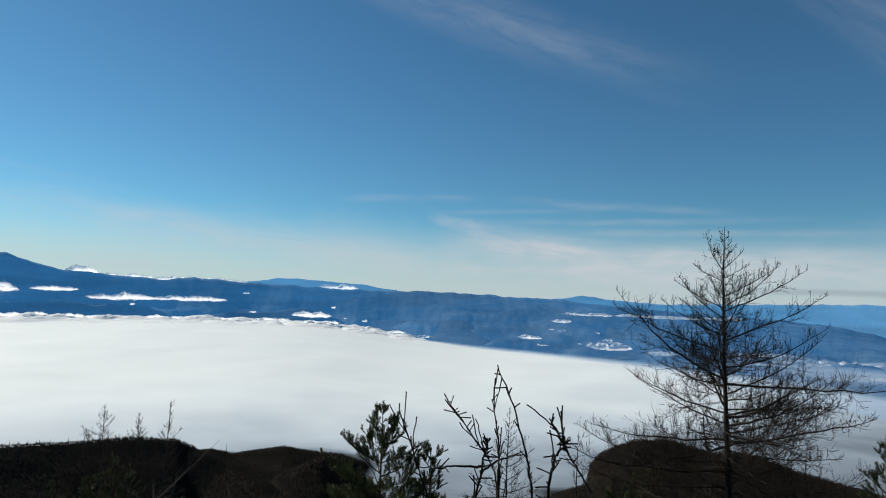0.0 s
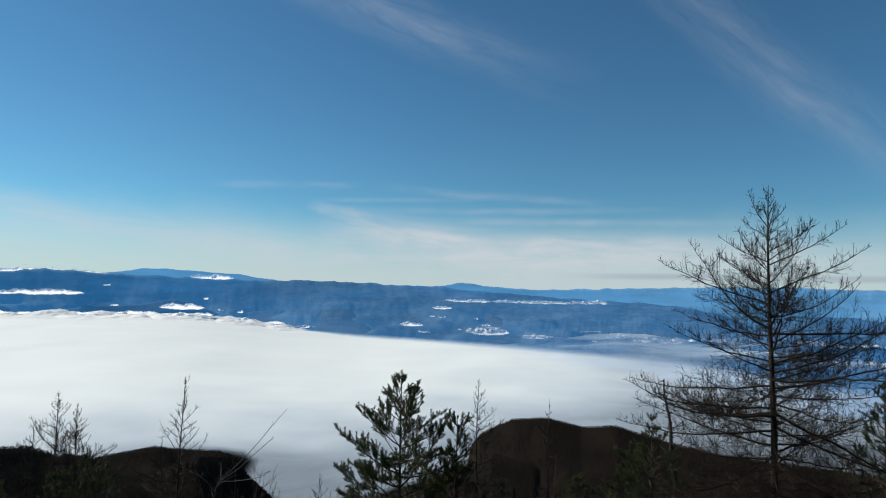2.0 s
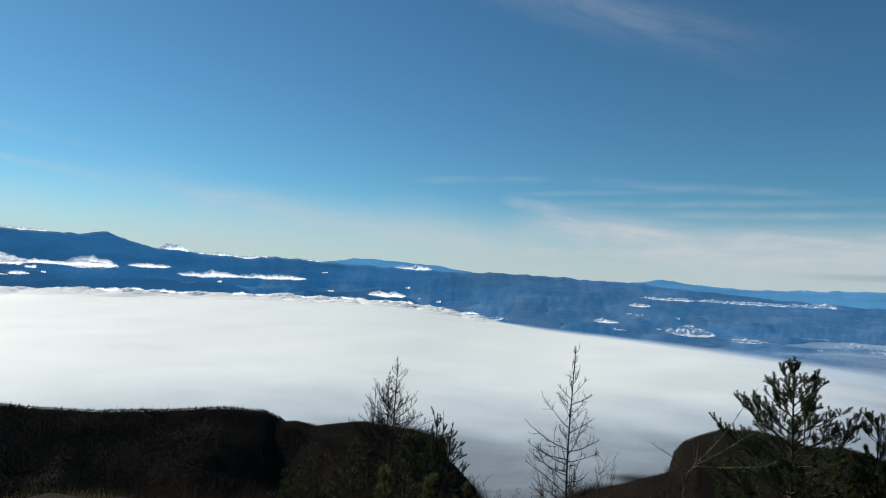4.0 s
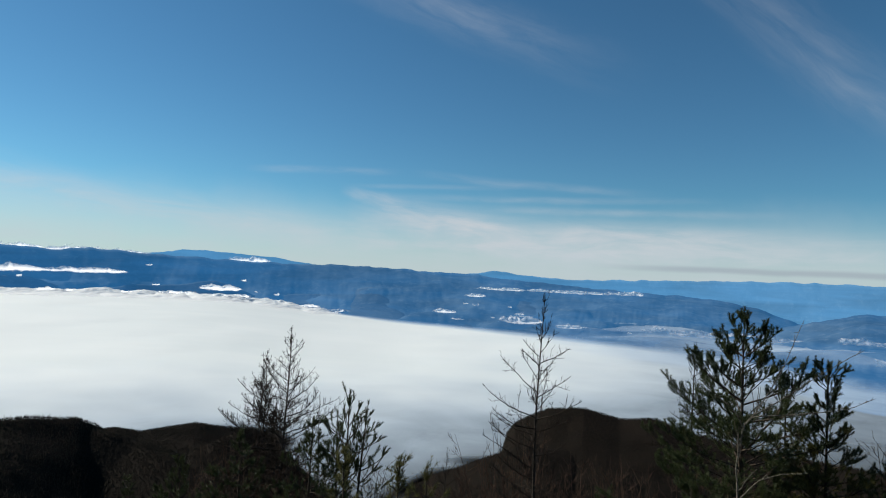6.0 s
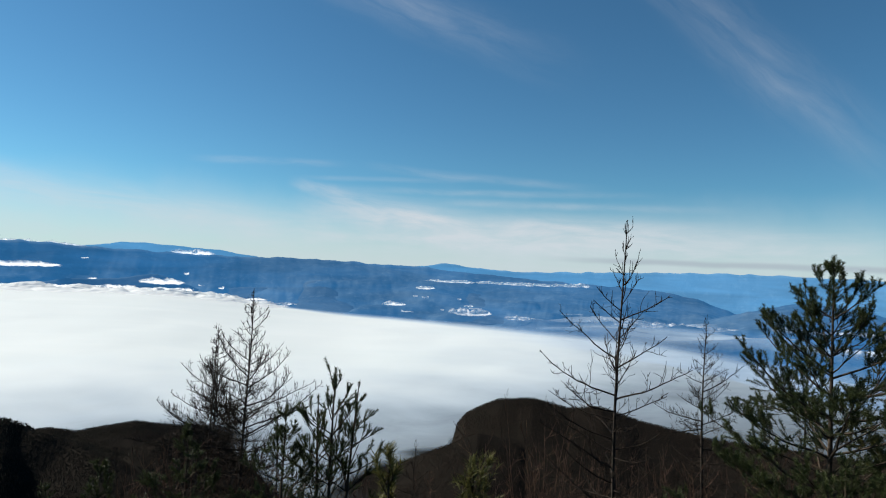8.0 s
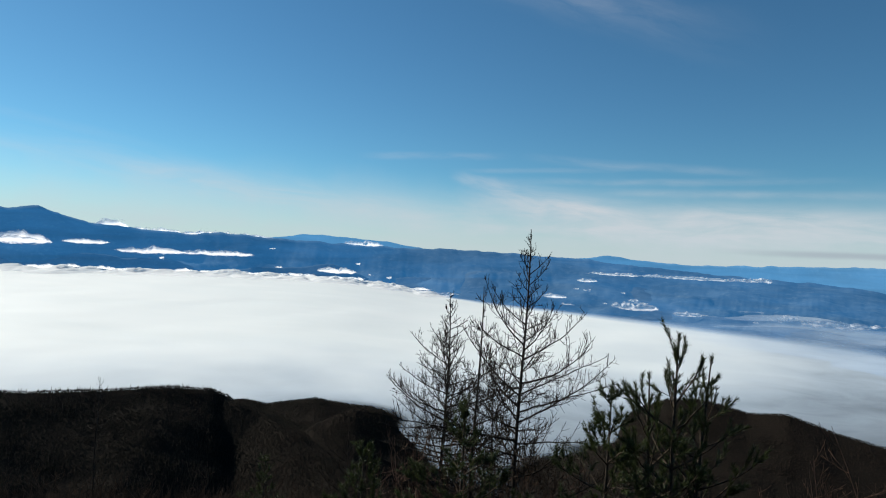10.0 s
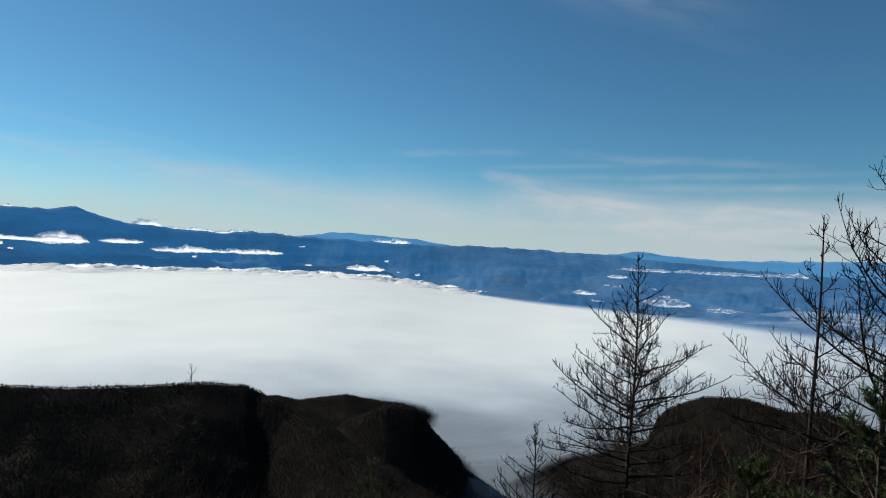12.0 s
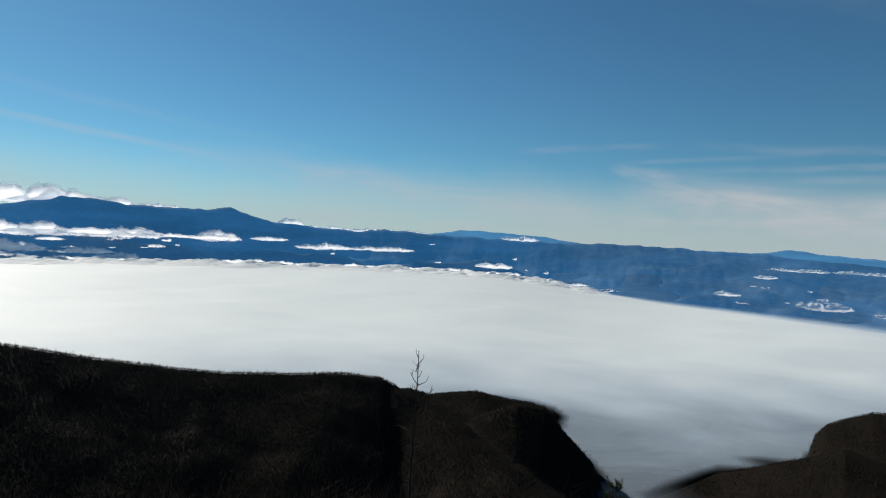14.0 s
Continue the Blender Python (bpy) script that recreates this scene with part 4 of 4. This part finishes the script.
# bare shrubs
def crooked_shrub(name, label, limbs, mat, seed, thorns=5, twigs=3):
    """A leafless shrub from its limbs: each a run of points from foot to tip, with a thickness."""
    rng = np.random.default_rng(seed)
    ob = new(name)
    ob.empty_display_size = 0.2
    foot = np.array(limbs[0][1][0], float)
    foot[2] = ground_at(foot[0], foot[1]) - 0.1
    ob.location = foot
    tagged(ob, label, "shrub", group="bare shrubs on the slope")
    for k, (radius, run) in enumerate(limbs):
        run, radius = np.array(run, float) - foot, radius * (0.72 if mat is TWIG else 0.68)
        if k == 0:
            run = np.concatenate([[[0, 0, 0]], run])
        s = np.linspace(0, len(run) - 1, 5 * len(run))
        pts = np.stack([np.interp(s, np.arange(len(run)), run[:, c]) for c in range(3)], -1)
        pts[1:-1] = 0.25 * pts[:-2] + 0.5 * pts[1:-1] + 0.25 * pts[2:]
        pts += rng.normal(0, radius * 0.3, pts.shape)
        t = Tubes()
        t.add(pts, radius, max(0.003, radius * 0.35), 6)
        ln = np.linalg.norm(np.diff(run, axis=0), axis=1).sum()
        n = int(thorns * ln * 2)
        p, a, e = along(pts[None], np.zeros(n, int), rng.uniform(0.1, 1, n))
        t.many(bends(p, rng.random(n) * 6.3, rng.uniform(-0.2, 1.2, n), rng.uniform(0.02, 0.07, n), np.zeros(n), 3, rng), radius * 0.45, 0.003, 4)
        n = int(twigs * ln)
        p, a, e = along(pts[None], np.zeros(n, int), rng.uniform(0.3, 1, n))
        tw = bends(p, a + rng.normal(0, 0.9, n), e + rng.uniform(-0.2, 0.6, n), np.minimum(0.16 if radius < 0.0125 else 0.5, ln * rng.uniform(0.12, 0.3, n)), rng.uniform(-0.2, 0.5, n), 6, rng, 0.12)
        t.many(tw, radius * 0.4, 0.003, 4)
        child("stem" if k == 0 else "limb", t.mesh("limb", mat), ob)
    return ob


EDGE = "dark leafless shrub with knotty forked branches at the road's edge"
crooked_shrub("bare_shrub", EDGE, [(0.01, [(0.44, 2.87, 1.1), (0.4, 2.87, 1.3), (0.34, 2.88, 1.5), (0.26, 2.89, 1.68)])], TWIG, 61, 2, 0)
crooked_shrub("bare_shrub", EDGE, [(0.012, [(0.14, 2.9, 0.9), (0.18, 2.89, 1.08), (0.22, 2.89, 1.29), (0.24, 2.89, 1.35)]), (0.009, [(0.21, 2.89, 1.22), (0.1, 2.9, 1.22), (-0.02, 2.9, 1.2)]), (0.008, [(0.2, 2.89, 1.2), (0.27, 2.89, 1.25), (0.37, 2.88, 1.29)])], TWIG, 62, 10, 1)
crooked_shrub("bare_shrub", EDGE, [(0.008, [(0.3, 3.0, 0.8), (0.29, 3.09, 1.15), (0.15, 3.1, 1.34), (0.03, 3.1, 1.48)])], TWIG, 63, 4, 2)
crooked_shrub("bare_shrub", EDGE, [(0.011, [(0.46, 2.66, 1.1), (0.48, 2.66, 1.29), (0.5, 2.65, 1.36), (0.53, 2.65, 1.38), (0.51, 2.65, 1.42), (0.46, 2.66, 1.48)]), (0.007, [(0.53, 2.65, 1.38), (0.58, 2.66, 1.3), (0.66, 2.7, 1.18)])], TWIG, 64, 9, 2)
crooked_shrub("bare_shrub", EDGE, [(0.007, [(0.3, 2.98, 0.9), (0.29, 2.99, 1.27), (0.27, 2.99, 1.42), (0.25, 2.99, 1.51)])], TWIG, 65, 3, 3)
crooked_shrub("bare_shrub", EDGE, [(0.007, [(0.02, 2.9, 0.9), (-0.03, 2.9, 1.07), (-0.1, 2.9, 1.25), (-0.16, 2.9, 1.42)])], TWIG, 66, 3, 2)
crooked_shrub("bare_sapling", "pale leafless sapling with thorny arching branches", [(0.026, [(-7.36, 16.58, -5.15), (-7.39, 16.61, -4.39), (-7.32, 16.54, -3.78), (-7.23, 16.46, -3.62)]), (0.014, [(-7.23, 16.46, -3.62), (-6.63, 16.71, -3.05), (-5.85, 17.19, -2.16)]), (0.015, [(-7.23, 16.46, -3.62), (-6.82, 16.32, -3.31), (-6.44, 16.05, -2.9), (-6.03, 15.71, -2.48)]), (0.013, [(-7.2, 16.42, -3.62), (-6.62, 15.96, -3.46), (-6.27, 15.69, -3.33), (-6.08, 15.44, -3.12)]), (0.012, [(-7.34, 16.56, -4.9), (-7.27, 16.22, -4.51), (-7.12, 15.92, -4.33), (-6.97, 15.6, -4.21)]), (0.012, [(-7.3, 16.5, -3.9), (-7.6, 16.4, -3.5), (-8.1, 16.3, -3.2)])], PALE, 67, 5, 2)


def brush(x, y, top, seed):
    """A bush of many thin upright stems without leaves."""
    rng = np.random.default_rng(seed)
    ob, h = stand("bare_bush", x, y, top, "reddish-brown leafless bush of thin upright stems", "shrub", "leafless bushes on the slope")
    n = 16
    foot = np.stack([rng.normal(0, 0.15, n), rng.normal(0, 0.15, n), np.zeros(n)], -1)
    ln = h * rng.uniform(0.65, 1.03, n)
    stems = bends(foot, rng.random(n) * 6.3, rng.uniform(1.25, 1.5, n), ln, rng.uniform(-0.1, 0.1, n), 10, rng, 0.05)
    t = Tubes()
    t.many(stems, 0.011 + 0.003 * h, 0.004, 4)
    child("clump", t.mesh("clump", BUSH), ob)
    m = n * 16
    p, a, e = along(stems, np.repeat(np.arange(n), 16), rng.uniform(0.3, 0.98, m))
    tl = rng.uniform(0.25, 0.8, m)
    tw = bends(p, rng.random(m) * 6.3, rng.uniform(0.3, 1.1, m), tl, rng.uniform(0, 0.4, m), 5, rng, 0.1)
    c = Tubes()
    c.many(tw, 0.006, 0.004, 3)
    q = m * 4
    p, a, e = along(tw, np.repeat(np.arange(m), 4), rng.uniform(0.2, 0.95, q))
    c.many(bends(p, a + rng.normal(0, 0.8, q), e + rng.uniform(-0.5, 0.6, q), tl.repeat(4) * rng.uniform(0.2, 0.5, q), np.full(q, 0.2), 3, rng), 0.005, 0.003, 3)
    child("crown", c.mesh("crown", BUSH), ob, "fine reddish-brown twigs")


BUSHES = [(-9.4, 28.5, -8.4), (-7.5, 31.0, -8.6), (-8.5, 26.0, -7.6), (-6.1, 29.3, -8.2), (-4.1, 30.6, -8.2), (-5.9, 25.9, -7.5), (-4.2, 27.1, -7.5), (-2.4, 28.3, -7.5), (-4.7, 23.8, -6.9), (-2.3, 24.3, -7.0), (-0.4, 25.2, -6.9), (-17.5, 29.5, -7.5), (-16.4, 27.7, -7.5), (-15.9, 30.8, -7.8), (-15.0, 28.9, -7.9), (-6.2, 25.2, -7.8), (-14.1, 34.4, -10.3), (-15.8, 31.5, -9.8), (-16.8, 33.4, -10.3), (-8.7, 26.8, -8.2), (-14.4, 32.9, -9.6), (-12.6, 33.1, -9.5), (2.7, 23.6, -5.2), (-8.1, 27.2, -6.6)]
for k, (x_, y_, z_) in enumerate(BUSHES):
    brush(x_, y_, z_, 400 + k)


# ---- thicket and dry grass ----
def thicket():
    """Brown leafless brushwood over the near slope, past counting."""
    rng = np.random.default_rng(8)
    t = Tubes()
    n = 5200
    core = WAY[3:15]
    az, r = np.radians(rng.uniform(-80, 85, n)), 5 + 55 * rng.random(n) ** 0.75
    base = core[rng.integers(0, len(core), n)]
    x, y = base[:, 0] + r * np.sin(az), base[:, 1] + r * np.cos(az)
    d = np.min(np.hypot(core[:, 0][:, None] - x, core[:, 1][:, None] - y), 0)
    keep = d > 5.5
    x, y, d = x[keep], y[keep], d[keep]
    z = land(x, y)
    n = len(x)
    h = rng.uniform(0.5, 1.0, n) * np.clip(d / 5, 0.8, 4.0)
    idx = np.repeat(np.arange(n), 7)
    m = len(idx)
    start = np.stack([x[idx] + rng.normal(0, 0.25, m), y[idx] + rng.normal(0, 0.25, m), z[idx] - 0.05], -1)
    ln = h[idx] * rng.uniform(0.6, 1.1, m)
    limb = bends(start, rng.random(m) * 6.3, rng.uniform(0.9, 1.5, m), ln, rng.uniform(-0.4, 0.3, m), 4, rng, 0.12)
    t.many(limb, 0.012, 0.005, 3)
    idx2 = np.repeat(np.arange(m), 4)
    q = len(idx2)
    p, a, e = along(limb, idx2, rng.uniform(0.3, 0.97, q))
    t.many(bends(p, rng.random(q) * 6.3, rng.uniform(0.3, 1.2, q), ln[idx2] * rng.uniform(0.15, 0.4, q), np.full(q, 0.2), 3, rng), 0.007, 0.0035, 3)
    ob = new("thicket", t.mesh("thicket", BROWN_TWIG))
    tagged(ob, "tangled brown leafless brushwood covering the slope", "brushwood", kind="stuff")


def dry_grass():
    rng = np.random.default_rng(9)
    n = 26000
    az = np.radians(rng.uniform(-75, 95, n))
    base = WAY[rng.integers(3, 14, n)]
    r = 2.6 + 14 * rng.random(n) ** 1.4
    x, y = base[:, 0] + r * np.sin(az), base[:, 1] + r * np.cos(az)
    d = np.min(np.hypot(WAY[3:14, 0][:, None] - x, WAY[3:14, 1][:, None] - y), 0)
    keep = d > 2.4
    x, y = np.append(x[keep], rng.normal(-0.4, 2.2, 9000)), np.append(y[keep], rng.normal(18.4, 1.7, 9000))
    z = land(x, y)
    n = len(x)
    h = rng.uniform(0.15, 0.5, n)
    a = rng.random(n) * 6.3
    tip = np.stack([x + h * 0.5 * np.sin(a), y + h * 0.5 * np.cos(a), z + h], -1)
    side = np.stack([np.cos(a), -np.sin(a), 0 * a], -1) * 0.006
    foot = np.stack([x, y, z - 0.03], -1)
    v = np.stack([foot - side, foot + side, tip], 1).reshape(-1, 3)
    ob = new("dry_grass", mesh_of("dry_grass", v, [np.arange(3 * n).reshape(-1, 3)], DRY_GRASS))
    tagged(ob, "straw-coloured dry grass along the road's edge", "grass", kind="stuff")


thicket()
dry_grass()
